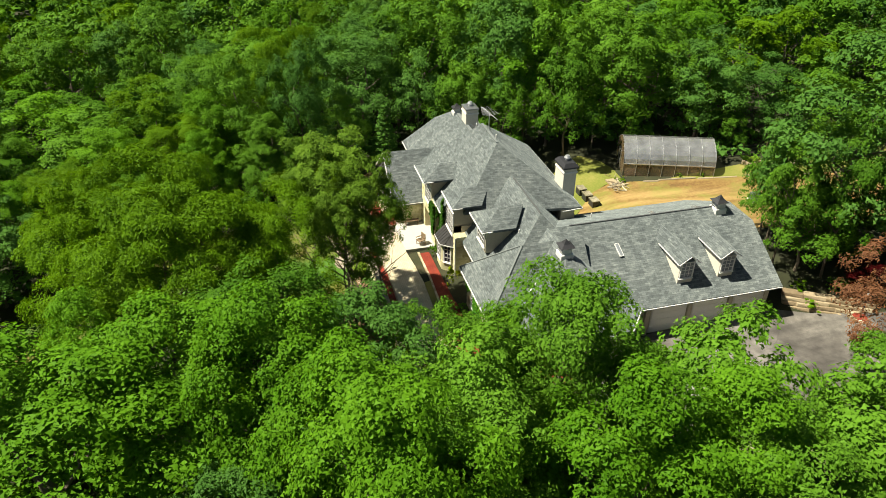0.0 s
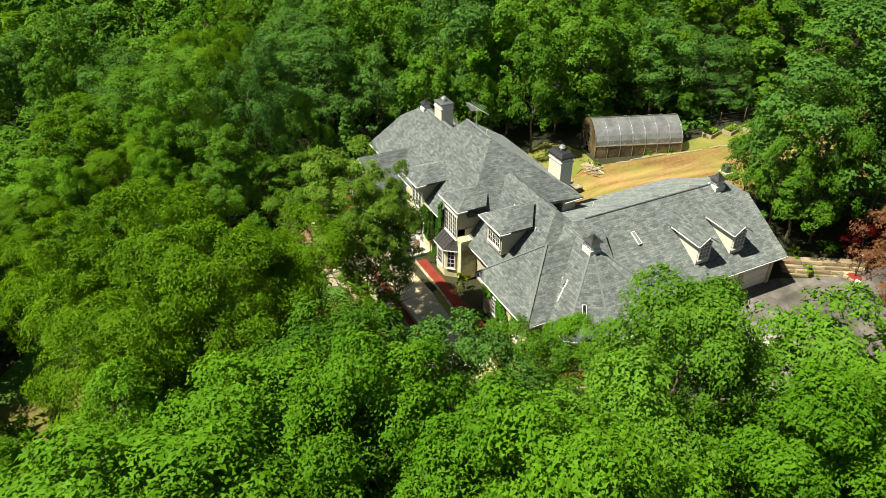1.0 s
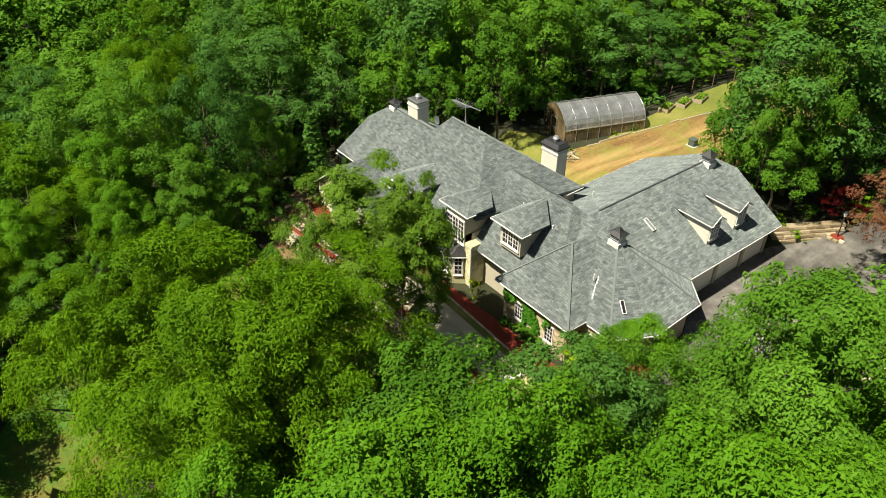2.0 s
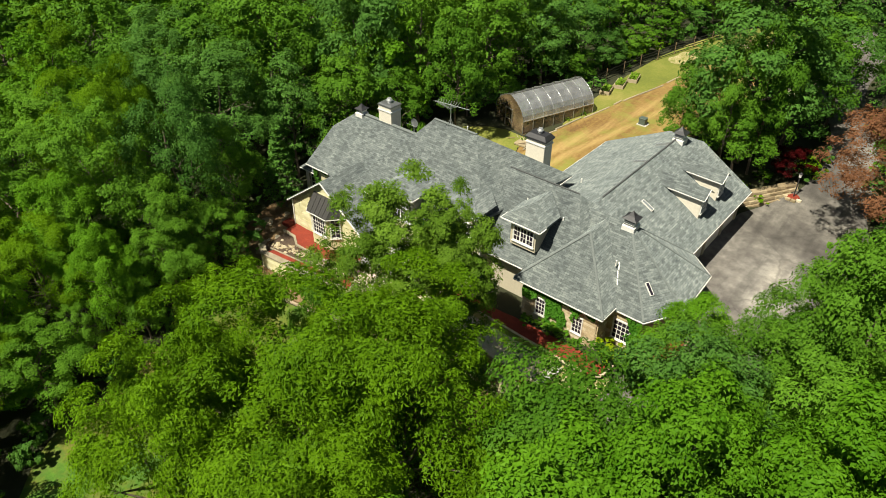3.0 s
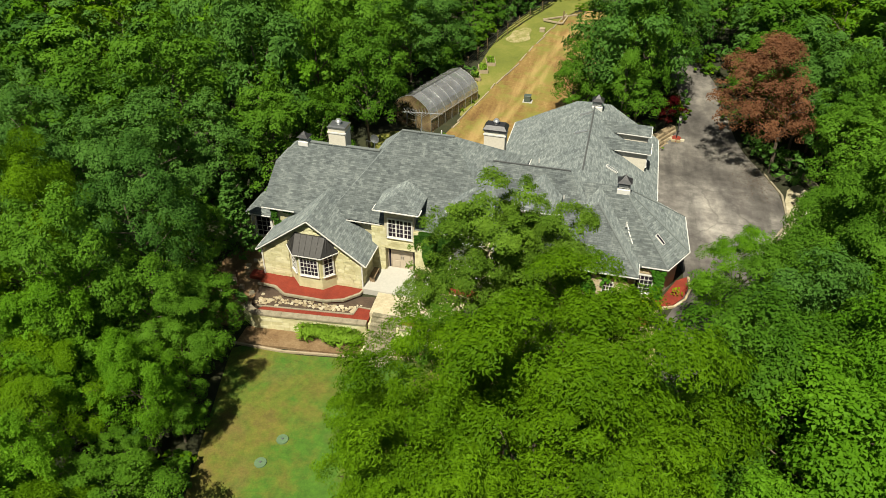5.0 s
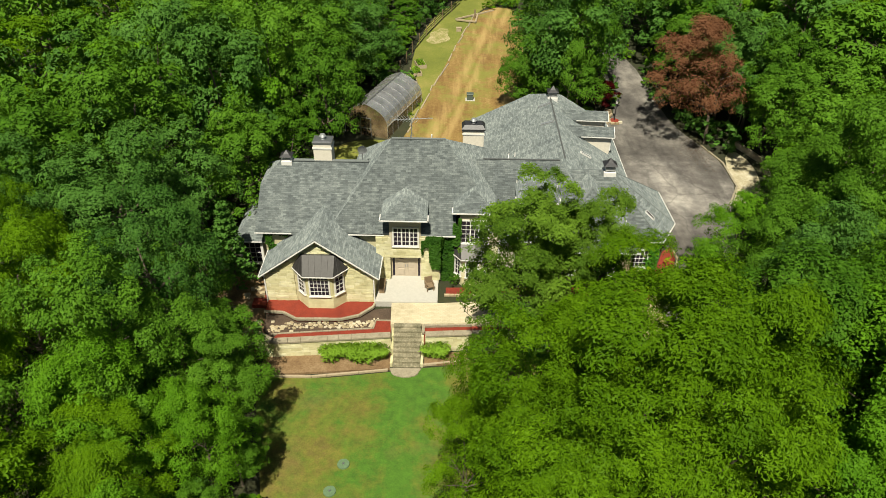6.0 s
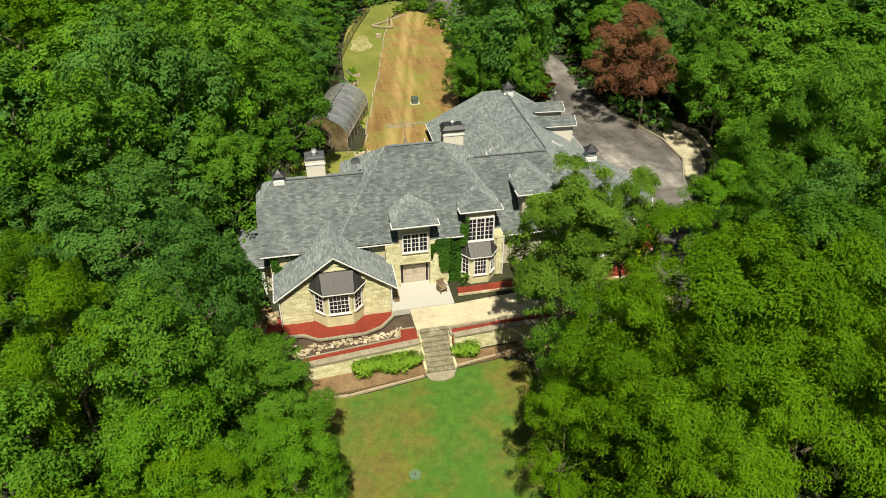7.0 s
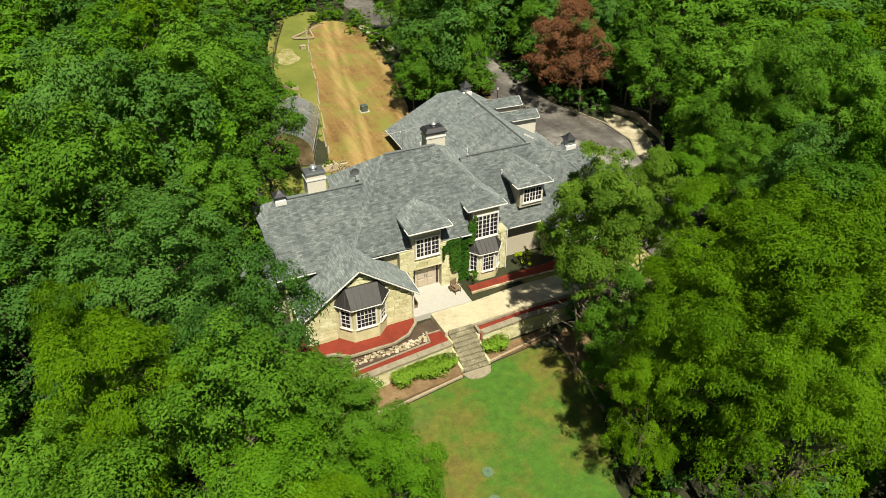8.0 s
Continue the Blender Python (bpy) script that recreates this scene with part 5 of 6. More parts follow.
# trees that stand close to the house and the clearings: kind, x, y, top, radius
FACADE_TREES = [
    ("thin", 7.2, -7.4, 13.3, 3.2), ("thin", 10.9, -7.7, 13.3, 2.1), ("thin", 5.7, -9.6, 12.5, 2.5),
    ("thin", 9.6, -7.2, 12.2, 2.7), ("thin", 8.5, -5.2, 12.2, 2.0),
]
LAWN_TREES = [
    ("bright", 11.4, -19.1, 15.1, 4.8), ("bright", 6.2, -17.6, 13.2, 2.9), ("bright", 15.0, -16.4, 14.9, 4.3), ("bright", 6.6, -21.2, 13.3, 3.6),
    ("bright", 8.0, -23.8, 13.2, 3.5), ("bright", 12.3, -12.2, 12.9, 3.5), ("bright", 9.6, -13.4, 11.2, 3), ("bright", 14.5, -21.2, 13.7, 4.3),
    ("mid", 5.9, -13, 9.2, 2.1), ("bright", 3.7, -18.4, 9.0, 2.3),
]
EAST_TREES = [
    ("mid", 21.2, -13.2, 13.2, 4.1), ("mid", 18.9, -10.0, 7.4, 2.8), ("blue", 24.2, -8.7, 12.8, 4), ("mid", 26.7, -2.7, 11.3, 3.2),
    ("mid", 28.9, -0.7, 16.6, 3.6), ("mid", 30.5, -5.3, 14.3, 4), ("vivid", 34.2, -0.1, 14.8, 4.2), ("vivid", 34.6, 3.6, 14.2, 3.8),
    ("vivid", 25.8, -12.9, 14.1, 3.9), ("vivid", 29.9, -10.1, 14.6, 4.1), ("vivid", 33, -8.8, 16.1, 4.3), ("mid", 36.2, 4.8, 13.4, 3.8),
    ("vivid", 23.6, -17.0, 12.7, 4.6), ("vivid", 21.6, -0.5, 8.6, 2.6), ("mid", 22.5, -4.8, 10.6, 2.8), ("mid", 26.8, 0.3, 13.5, 3),
    ("mid", 26.9, 4, 10.2, 2.8), ("mid", 30.6, 6.3, 13.9, 3.8), ("vivid", 20.0, -28.4, 11.6, 3.6), ("vivid", 26.6, -22.6, 13.4, 5.8),
]
DRIVE_TREES = [
    ("blue", 15.8, 31.4, 12.6, 3.4), ("blue", 30.2, 24, 10, 2.4), ("mid", 32.3, 12.9, 9.7, 2.9), ("mid", 33.3, 19.4, 10.9, 3.6),
    ("blue", 31, 25, 12.4, 3.8), ("vivid", 29.9, 9, 8.3, 2.7), ("mid", 35.3, 12.7, 13.3, 4.3), ("blue", 28.6, 29.6, 12, 3.6),
    ("mid", 27.6, 35, 12.6, 3.8), ("mid", 28.4, 42, 12.6, 4), ("mid", 30.4, 26.8, 9.6, 2.6), ("blue", 29, 27.2, 11, 3),
    ("mid", 27.4, 28, 8.6, 2.4), ("mid", 31.8, 22.4, 10.6, 2.8), ("mid", 31.1, 16.4, 10.5, 3.1),
]
FIELD_TREES = [
    ("blue", 13.7, 27.1, 18.4, 4.8), ("blue", 12.4, 30.6, 12.8, 3.2), ("mid", 14.9, 26.6, 14.6, 2.4), ("mid", 21.8, 44.0, 12.5, 3.6), ("mid", 14, 24.9, 8.9, 2.8),
    ("blue", 12, 27.4, 7, 2.8), ("mid", 26.4, 31.6, 11, 3.2), ("blue", 26.2, 38, 12, 3.4),
    ("mid", 25.6, 47, 12, 3.6), ("mid", 10.2, 25.2, 11.4, 2.7), ("mid", 8.7, 25.6, 8.7, 1.8), ("mid", 15.4, 33.4, 13.4, 4),
    ("blue", 17.5, 38.1, 14, 3.5), ("mid", 13.5, 39.5, 12.5, 3.5), ("mid", 14.8, 45.4, 11.3, 3),
]
BACK_TREES = [
    ("mid", -8, 15.6, 13.3, 3), ("mid", -12.6, 15.8, 16.6, 3.4), ("mid", -10.0, 23.4, 15, 4.2), ("mid", -10.2, 10.4, 9.6, 2.4),
    ("vivid", -13.3, 13.5, 12.4, 3.6), ("mid", -11.6, 21.2, 14.5, 4), ("blue", -15.4, 11.5, 16.5, 4.3), ("blue", -9.6, 19.4, 6.8, 2.2),
    ("mid", -8.3, 22.8, 6.6, 2), ("mid", -16.6, 21.6, 12.4, 3.8), ("blue", -20.7, 14.6, 16.8, 3.8),
]
STRIP_TREES = [
    ("mid", -11.4, 33.4, 11, 3.2), ("maple", 17.8, 28.6, 4.9, 1.7), ("mid", -5.4, 32, 6.6, 1.9), ("blue", -4.9, 36.6, 7, 2),
    ("mid", -4.3, 41.6, 7, 2), ("mid", -3.2, 46.8, 7.2, 2), ("blue", -1.4, 52.4, 7.2, 2.1), ("mid", -8.8, 30.6, 10.4, 3.2),
    ("blue", -7.4, 36.1, 10.9, 3.1), ("mid", -7.6, 42.4, 11, 3.4), ("mid", -5.8, 49.4, 11, 3.2), ("blue", -8.2, 29.9, 13.1, 3.7),
    ("mid", -1.2, 55.6, 11.6, 3.8), ("mid", 3.6, 63.6, 12, 4), ("blue", 9.4, 64, 12, 4),
]
WEST_TREES = [
    ("mid", -12.6, 6.4, 10.4, 3.2), ("blue", -15.4, 3.2, 11, 2.8), ("blue", -14, -8.4, 13.6, 3.3), ("mid", -20.1, 5.4, 15.8, 4.2),
    ("blue", -18.6, -1.5, 13.2, 4.3), ("bright", -20.2, -11, 13.2, 3.6), ("mid", -11.9, -12.1, 8.5, 2.8), ("mid", -10.9, -8.9, 5.6, 2.7),
    ("mid", -13.6, -4.6, 8.6, 2.4),
]
SOUTH_WEST_TREES = [
    ("mid", -15.3, -13.7, 12.9, 3.6), ("vivid", -12.9, -17.2, 6.5, 2.8), ("bright", -13.3, -19.5, 7.9, 3.3), ("vivid", -11.4, -25.4, 7.8, 3.2),
    ("mid", -21.3, -17.2, 11, 4.3), ("bright", -17.4, -21.8, 9.8, 3.8), ("mid", -7.5, -22.8, 5.4, 2.9), ("bright", -8.6, -29.4, 6.4, 2.8),
    ("vivid", -10.6, -23.1, 7.9, 2.2), ("bright", -8.6, -26, 7, 3), ("vivid", -14.7, -16.1, 9.4, 2.9), ("vivid", -5.6, -32.0, 6.4, 2.8),
    ("mid", -9.8, -12.6, 6.8, 2.3), ("vivid", -9.3, -17, 7.7, 2.2), ("mid", -8.4, -15.9, 4.3, 1.7), ("mid", -9, -19.8, 4.1, 1.4),
]
GAP_TREES = [
    ("mid", -33.7, -23.7, 9.1, 3), ("mid", -36.5, -16.5, 8.5, 2.9), ("mid", 13.4, 23.3, 13.1, 1.9),
    ("blue", -29.3, 18, 12.1, 2.9), ("mid", -27, 8.9, 9.5, 3.1), ("mid", -29.6, 6.4, 10.8, 2.9), ("bright", -21.2, -7.4, 12.9, 2.7),
    ("mid", -13.3, 7.8, 11.4, 2.6), ("mid", -17, 15, 16.6, 3), ("mid", 31.6, 21.4, 12.9, 2.6),
    ("vivid", 19.4, -21.6, 11.6, 3.2),
]
PLACED = FACADE_TREES + LAWN_TREES + EAST_TREES + DRIVE_TREES + FIELD_TREES + BACK_TREES + STRIP_TREES + WEST_TREES + SOUTH_WEST_TREES + GAP_TREES
for kind, x, y, top, rad in PLACED:
    plant(kind, x, y, top, rad)
plant("red", 27.1, 23.2, 12.0, 4.0, turn=0)

# the woods around, with gaps where the ground is open
HOUSE_RING = [(-14, 0), (-11, -4), (17, -4), (20, 2), (20, 24), (4, 24), (0, 20), (-9.5, 20), (-11.5, 10)]
OPEN_RINGS = [LAWN_RING, FIELD_RING, STRIP_RING, DRIVE_RING, HOUSE_RING, VERGE_RING]
rng = random.Random(77)
spots = [(x, y, r) for _, x, y, _, r in PLACED] + [(27.0, 23.0, 4.0), (13.0, -26.5, 4.0), (-3.0, -27.0, 3.0)]
WOODS_RING = [(-54, -46), (7, -33), (34, -27), (46, 4), (66, 18), (62, 40), (54, 52), (42, 60), (28, 67), (-14, 74), (-38, 72), (-52, 46), (-54, 10)]
tries, made = 0, 0
while tries < 16000 and made < 310:
    tries += 1
    x, y = rng.uniform(-56, 68), rng.uniform(-48, 76)
    if not inside(WOODS_RING, x, y):
        continue
    if any(inside(r, x + dx, y + dy) for r in OPEN_RINGS for dx, dy in ((0, 0), (2.6, 0), (-2.6, 0), (0, 2.6), (0, -2.6))):
        continue
    if any((x - a) ** 2 + (y - b) ** 2 < max(4.7, 0.6 * (c + 3.8)) ** 2 for a, b, c in spots):
        continue
    rad = rng.uniform(3.2, 4.7)
    top = 11.8 + 2.2 * noise.noise((x * 0.06, y * 0.06, 3.0)) + rng.uniform(-1.8, 1.8) + (ground_z(x, y) - 0.5) * 0.6
    if -32 < x < 2 and y < -20:
        top -= 3.5
    spots.append((x, y, rad))
    plant(rng.choice(["mid", "mid", "mid", "mid", "blue", "blue", "bright", "vivid"]), x, y, top, rad)
    made += 1
for pool in (NEAR, MIDDLE, FAR, SPECIAL):
    for src in [t for ts in pool.values() for t in ts if id(t) not in USED]:
        for ob in (*src.children_recursive, src):
            bpy.data.objects.remove(ob)

# the woods farther out, as one mass
rng = random.Random(78)


def wood_mass(name, spots, leaves, size, seed, label):
    shape_pos, shape_nrm = crown_points(seed, leaves, 60, 12.0, 4.8, 1.6)
    pos, nrm = [], []
    for x, y in spots:
        k, a = rng.uniform(0.8, 1.2), rng.uniform(0, 6.28)
        turn = np.array([[math.cos(a), math.sin(a), 0], [-math.sin(a), math.cos(a), 0], [0, 0, 1]])
        pos.append(shape_pos @ turn * (k, k, rng.uniform(0.75, 1.05)) + np.array([x, y, ground_z(x, y)]))
        nrm.append(shape_nrm @ turn)
    pos, nrm = np.concatenate(pos), np.concatenate(nrm)
    sizes = size * np.random.default_rng(seed).uniform(0.6, 1.3, len(pos))
    tagged(part(name, leaf_mesh(name, pos, nrm, sizes, LEAF, seed, 0.7, True), None), label, "woods", kind="stuff")


close, around, distant = [], [], []
for i in range(-25, 27):
    for j in range(-22, 29):
        x, y = i * 6.2 + rng.uniform(-2, 2), j * 6.2 + rng.uniform(-2, 2)
        if inside(WOODS_RING, x, y) or (x - 4) ** 2 + (y - 14) ** 2 > 150 ** 2 or any(inside(r, x, y) for r in OPEN_RINGS):
            continue
        if (x - 14) ** 2 + (y + 16) ** 2 < 62 ** 2:
            close.append((x, y))
        elif (x - 4) ** 2 + (y - 14) ** 2 < 96 ** 2:
            around.append((x, y))
        elif rng.random() < 0.8:
            distant.append((x, y))
wood_mass("woods", close, 560, 0.5, 900, "unbroken green woods south and east of the clearing")
wood_mass("woods_beyond", around, 620, 0.5, 902, "unbroken green woods beyond the clearing")
wood_mass("far_woods", distant, 220, 0.95, 901, "distant unbroken green woods around the clearing")

# small conifer by the west end
fir = thing("young_conifer", "young narrow conifer with layered green boughs", "tree", (-12.3, -0.8, ground_z(-12.3, -0.8)))
part("trunk", trunk_mesh(6.4, 0.1, 5, 0), BARK, fir)
r = np.random.default_rng(9)
k = 2600
lev = r.integers(0, 13, k)
zl = 1.0 + lev * 0.5
reach = (1.75 - lev * 0.12) * np.sqrt(r.uniform(0.02, 1, k))
ang = np.floor(r.uniform(0, 7, k)) * 0.9 + lev * 0.5 + r.normal(0, 0.16, k)
pos = np.stack([np.cos(ang) * reach, np.sin(ang) * reach, zl + reach * 0.12 + r.normal(0, 0.07, k)], 1)
part("crown", leaf_mesh("crown", pos, np.array([0, 0, 1.0]) + r.normal(size=(k, 3)) * 0.5, r.uniform(0.08, 0.18, k), LEAF_BLUE, 3), None, fir)

# undergrowth along the woods' edges
def bush_mesh(seed, leaves, mat, size):
    r = np.random.default_rng(seed)
    pos, nrm = crown_points(seed, leaves, 14, 1.5, 1.0, 0.0)
    return leaf_mesh("bush", pos, nrm, size * r.uniform(0.6, 1.3, leaves), mat, seed, 0.62, True)


BUSHES = [bush_mesh(300, 700, LEAF, 0.1), bush_mesh(301, 700, LEAF_BRIGHT, 0.1), bush_mesh(302, 700, LEAF_BLUE, 0.11), bush_mesh(303, 700, LEAF_LIME, 0.1)]


def bush(x, y, s, h, k, label="low leafy shrub at the edge of the woods"):
    ob = new("shrub", BUSHES[k])
    ob.matrix_basis = pose(x, y, ground_z(x, y) - 0.05, 0, 0, (x * 77 + y * 31) % 360) @ Matrix.Diagonal((s, s, h, 1))
    return tagged(ob, label, "shrub", "undergrowth")


rng = random.Random(5)
count = 0
while count < 150:
    ring = rng.choice(OPEN_RINGS[:4])
    i = rng.randrange(len(ring))
    (x0, y0), (x1, y1) = ring[i], ring[(i + 1) % len(ring)]
    t = rng.random()
    x, y = x0 + (x1 - x0) * t + rng.gauss(0, 1.1), y0 + (y1 - y0) * t + rng.gauss(0, 1.1)
    if any(inside(r, x, y) for r in OPEN_RINGS) or (-10 < x < 16 and -8.2 < y < 1) or (-5 < x < 2 and 12 < y < 46) or (24 < x < 31 and 8 < y < 25):
        continue
    bush(x, y, rng.uniform(0.6, 1.3), rng.uniform(0.5, 1.2), rng.randrange(3))
    count += 1
for x, y, s, h in ((18.6, -0.6, 0.9, 0.9), (16.8, 24.6, 0.9, 0.6), (15.4, 24.6, 0.7, 0.5), (-2.2, 18.9, 0.5, 0.4), (-1.6, 24.5, 0.4, 0.3), (-1.1, 26.4, 0.45, 0.35), (10.2, 50.2, 0.9, 0.6), (10.6, 52.4, 1.0, 0.7)):
    bush(x, y, s, h, 1, "bright green shrub beside the building")
for x, y, s, h in ((27.4, 23.4, 1.2, 1.0), (28.6, 21.0, 1.2, 1.2), (26.2, 25.2, 1.1, 1.0), (25.6, 27.0, 1.2, 1.1), (29.4, 23.2, 1.3, 1.4), (27.4, 25.4, 1.3, 1.3)):
    bush(x, y, s, h, 2, "dark green shrub along the driveway edge")
for x, y, s, h in ((7.3, 0.5, 0.75, 1.1), (16.3, 0.9, 1.15, 0.85), (17.1, 1.0, 0.75, 0.55), (18.75, 2.75, 0.42, 0.55)):
    bush(x, y, s, h, 3, "lime-green shrub against the house wall")
for x, y, s, h in ((2.9, 0.0, 0.5, 0.8), (10.6, 0.3, 0.6, 0.5), (11.5, 0.35, 0.6, 0.6), (12.4, 0.3, 0.8, 0.6), (13.3, 0.35, 0.7, 0.5), (14.2, 0.4, 0.5, 0.35)):
    bush(x, y, s, h, 0, "low green shrub in the bed along the house")


# low growth that hides the ground under the trees
rng = random.Random(91)
shape_pos, shape_nrm = crown_points(910, 110, 24, 2.8, 2.0, 0.0)
low_pos, low_nrm = [], []
while len(low_pos) < 620:
    x, y = rng.uniform(-60, 46), rng.uniform(-34, 74)
    if not inside(WOODS_RING, x, y) or any(inside(r, x + a, y + b) for r in OPEN_RINGS for a, b in ((0, 0), (1.6, 0), (-1.6, 0), (0, 1.6), (0, -1.6))):
        continue
    k, a = rng.uniform(0.7, 1.3), rng.uniform(0, 6.28)
    turn = np.array([[math.cos(a), math.sin(a), 0], [-math.sin(a), math.cos(a), 0], [0, 0, 1]])
    low_pos.append(shape_pos @ turn * (k, k, rng.uniform(0.6, 1.2)) + np.array([x, y, ground_z(x, y)]))
    low_nrm.append(shape_nrm @ turn)
low_pos, low_nrm = np.concatenate(low_pos), np.concatenate(low_nrm)
tagged(part("understory", leaf_mesh("understory", low_pos, low_nrm, np.random.default_rng(3).uniform(0.15, 0.36, len(low_pos)), LEAF_BLUE, 92, 0.7, True), None), "low green undergrowth covering the woodland floor", "undergrowth", kind="stuff")
for k in range(16):
    y = 29.5 + k * 1.75
    bush(-4.9 + 0.0085 * (y - 29) ** 2 + rng.uniform(-0.4, 0.3), y, rng.uniform(0.8, 1.3), rng.uniform(0.8, 1.6), rng.randrange(3))


def lilies(x0, x1, y0, y1, count, seed, label):
    """Arching blades that spring from many tufts."""
    r = np.random.default_rng(seed)
    tufts = count // 26
    tx = r.uniform(x0, x1, tufts)
    ty = (y0 + y1) / 2 + r.normal(0, 0.3, tufts) * (y1 - y0) * (0.6 + 0.5 * np.sin(tx * 2.3 + seed))
    k = r.integers(0, tufts, count)
    a, f = r.uniform(0, 2 * np.pi, count), r.uniform(0.1, 1.0, count)
    reach = 0.5 * f
    pos = np.stack([tx[k] + np.cos(a) * reach, ty[k] + np.sin(a) * reach, -0.45 + 1.35 * f - 0.55 * f ** 3 + r.uniform(0, 0.12, count)], 1)
    nrm = np.stack([np.cos(a) * 0.6, np.sin(a) * 0.6, 0.9 - f * 0.3], 1) + r.normal(size=(count, 3)) * 0.25
    tagged(part("daylilies", leaf_mesh("daylilies", pos, nrm, r.uniform(0.12, 0.28, count), LEAF_LILY, seed, 0.16), None), label, "plants", kind="stuff")


lilies(-5.4, -1.5, -6.6, -5.4, 4200, 8, "bright green clump of daylily blades by the wall")
lilies(1.2, 2.4, -6.1, -5.4, 1000, 9, "bright green daylily clump beside the steps")


def ivy(at, across, length, z0, z1, count, seed, label, leaf=IVY_SHADED):
    r = np.random.default_rng(seed)
    at, across = np.array(at), np.array(across) / np.linalg.norm(across)
    out = np.cross(across, (0, 0, 1.0))
    u = r.uniform(0, length, count)
    z = z0 + (z1 - z0) * r.uniform(0, 1, count) ** (0.6 + 0.5 * np.sin(u * 2.0 + seed))
    pos = at + across * u[:, None] + out * (0.1 + 0.1 * r.random(count))[:, None]
    pos[:, 2] = z
    nrm = out + np.array([0, 0, 0.5]) + r.normal(size=(count, 3)) * 0.4
    keep = np.array([noise.noise((a * 1.3, b * 1.1, seed * 3.7)) > -0.16 for a, b in zip(u, z)])
    pos, nrm, count = pos[keep], nrm[keep], int(keep.sum())
    tagged(part("ivy", leaf_mesh("ivy", pos, nrm, r.uniform(0.07, 0.15, count), leaf, seed, 0.8), None), label, "climbing plant", kind="stuff")


# wing and turret take the sunlit tone, the other walls the shaded one
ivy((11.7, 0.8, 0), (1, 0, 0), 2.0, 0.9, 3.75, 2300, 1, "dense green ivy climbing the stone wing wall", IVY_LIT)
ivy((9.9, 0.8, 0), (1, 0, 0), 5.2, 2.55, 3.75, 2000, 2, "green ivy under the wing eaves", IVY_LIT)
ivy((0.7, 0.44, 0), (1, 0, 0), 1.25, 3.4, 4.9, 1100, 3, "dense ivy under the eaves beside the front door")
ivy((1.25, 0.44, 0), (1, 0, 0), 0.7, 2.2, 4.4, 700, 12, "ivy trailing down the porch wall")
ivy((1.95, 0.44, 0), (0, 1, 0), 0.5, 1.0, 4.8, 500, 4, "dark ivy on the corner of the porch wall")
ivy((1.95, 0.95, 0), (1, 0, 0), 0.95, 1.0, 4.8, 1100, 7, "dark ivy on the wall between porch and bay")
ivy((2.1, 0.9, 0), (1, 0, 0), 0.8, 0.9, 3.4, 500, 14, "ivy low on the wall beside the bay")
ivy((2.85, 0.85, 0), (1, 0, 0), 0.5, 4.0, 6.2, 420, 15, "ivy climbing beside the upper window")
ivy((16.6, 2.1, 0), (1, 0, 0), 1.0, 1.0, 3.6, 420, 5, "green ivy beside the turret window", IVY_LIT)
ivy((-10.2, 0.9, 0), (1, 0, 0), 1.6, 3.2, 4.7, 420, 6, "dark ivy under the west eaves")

# ---- greenhouse ----
gh = thing("greenhouse", "arched polytunnel greenhouse of cloudy sheet on metal hoops", "greenhouse", (-5.35, 20.3, 2.35), turn=-19.5)
GL, GW, GH = 8.2, 2.15, 3.35
half_hoop = [(-GW, 0.0), (-GW, 0.8), (-GW, 1.5), (-GW * 0.96, 1.95), (-GW * 0.85, 2.35), (-GW * 0.68, 2.7), (-GW * 0.45, 3.0), (-GW * 0.22, 3.2), (0.0, GH)]
hoop = half_hoop + [(-x, z) for x, z in half_hoop[-2::-1]]
for j in range(7):
    y0, y1 = GL * j / 7, GL * (j + 1) / 7
    for ks, mat in ((range(0, 2), SIDE_SHEET), (range(2, 8), SHEET), (range(8, 14), SHEET), (range(14, 16), SIDE_SHEET)):
        bm = bmesh.new()
        for k in ks:
            (xa, za), (xb, zb) = hoop[k], hoop[k + 1]
            bm.faces.new([bm.verts.new(p) for p in ((xa, y0, za), (xb, y0, zb), (xb, y1, zb), (xa, y1, za))])
        bmesh.ops.remove_doubles(bm, verts=bm.verts, dist=0.001)
        part("sheet_panel", bm, mat, gh)
for j in range(8):
    y = GL * j / 7
    bm = bmesh.new()
    for k in range(16):
        (xa, za), (xb, zb) = hoop[k], hoop[k + 1]
        beam(bm, (xa * 1.01, y, za * 1.01), (xb * 1.01, y, zb * 1.01), 0.036, 0.03)
    part("hoop", bm, LIGHT_METAL, gh)
for y in (0.0, GL):
    bm = bmesh.new()
    bm.faces.new([bm.verts.new((x, y, z)) for x, z in hoop])
    part("end_panel", bm, SIDE_SHEET, gh)
for x in (-GW, GW):
    part("base_board", one_box((x - 0.05, 0, -0.2), (x + 0.05, GL, 0.25)), WOOD, gh)
part("ridge_bar", one_box((-0.05, 0, GH), (0.05, GL, GH + 0.06)), STEEL, gh)
part("soil_bed", one_box((-GW + 0.15, 0.3, -0.15), (-0.5, GL - 0.3, 0.3)), SOIL, gh, "dark soil bed inside")
part("soil_bed", one_box((0.5, 0.3, -0.15), (GW - 0.15, GL - 0.3, 0.3)), SOIL, gh, "dark soil bed inside")
for x in (-GW, GW):
    part("side_rail", one_box((x - 0.04, 0, 1.46), (x + 0.04, GL, 1.54)), LIGHT_METAL, gh)
gdoor = part("greenhouse_door", one_box((-0.5, -0.06, 0), (0.5, -0.03, 2.0)), SIDE_SHEET, gh)
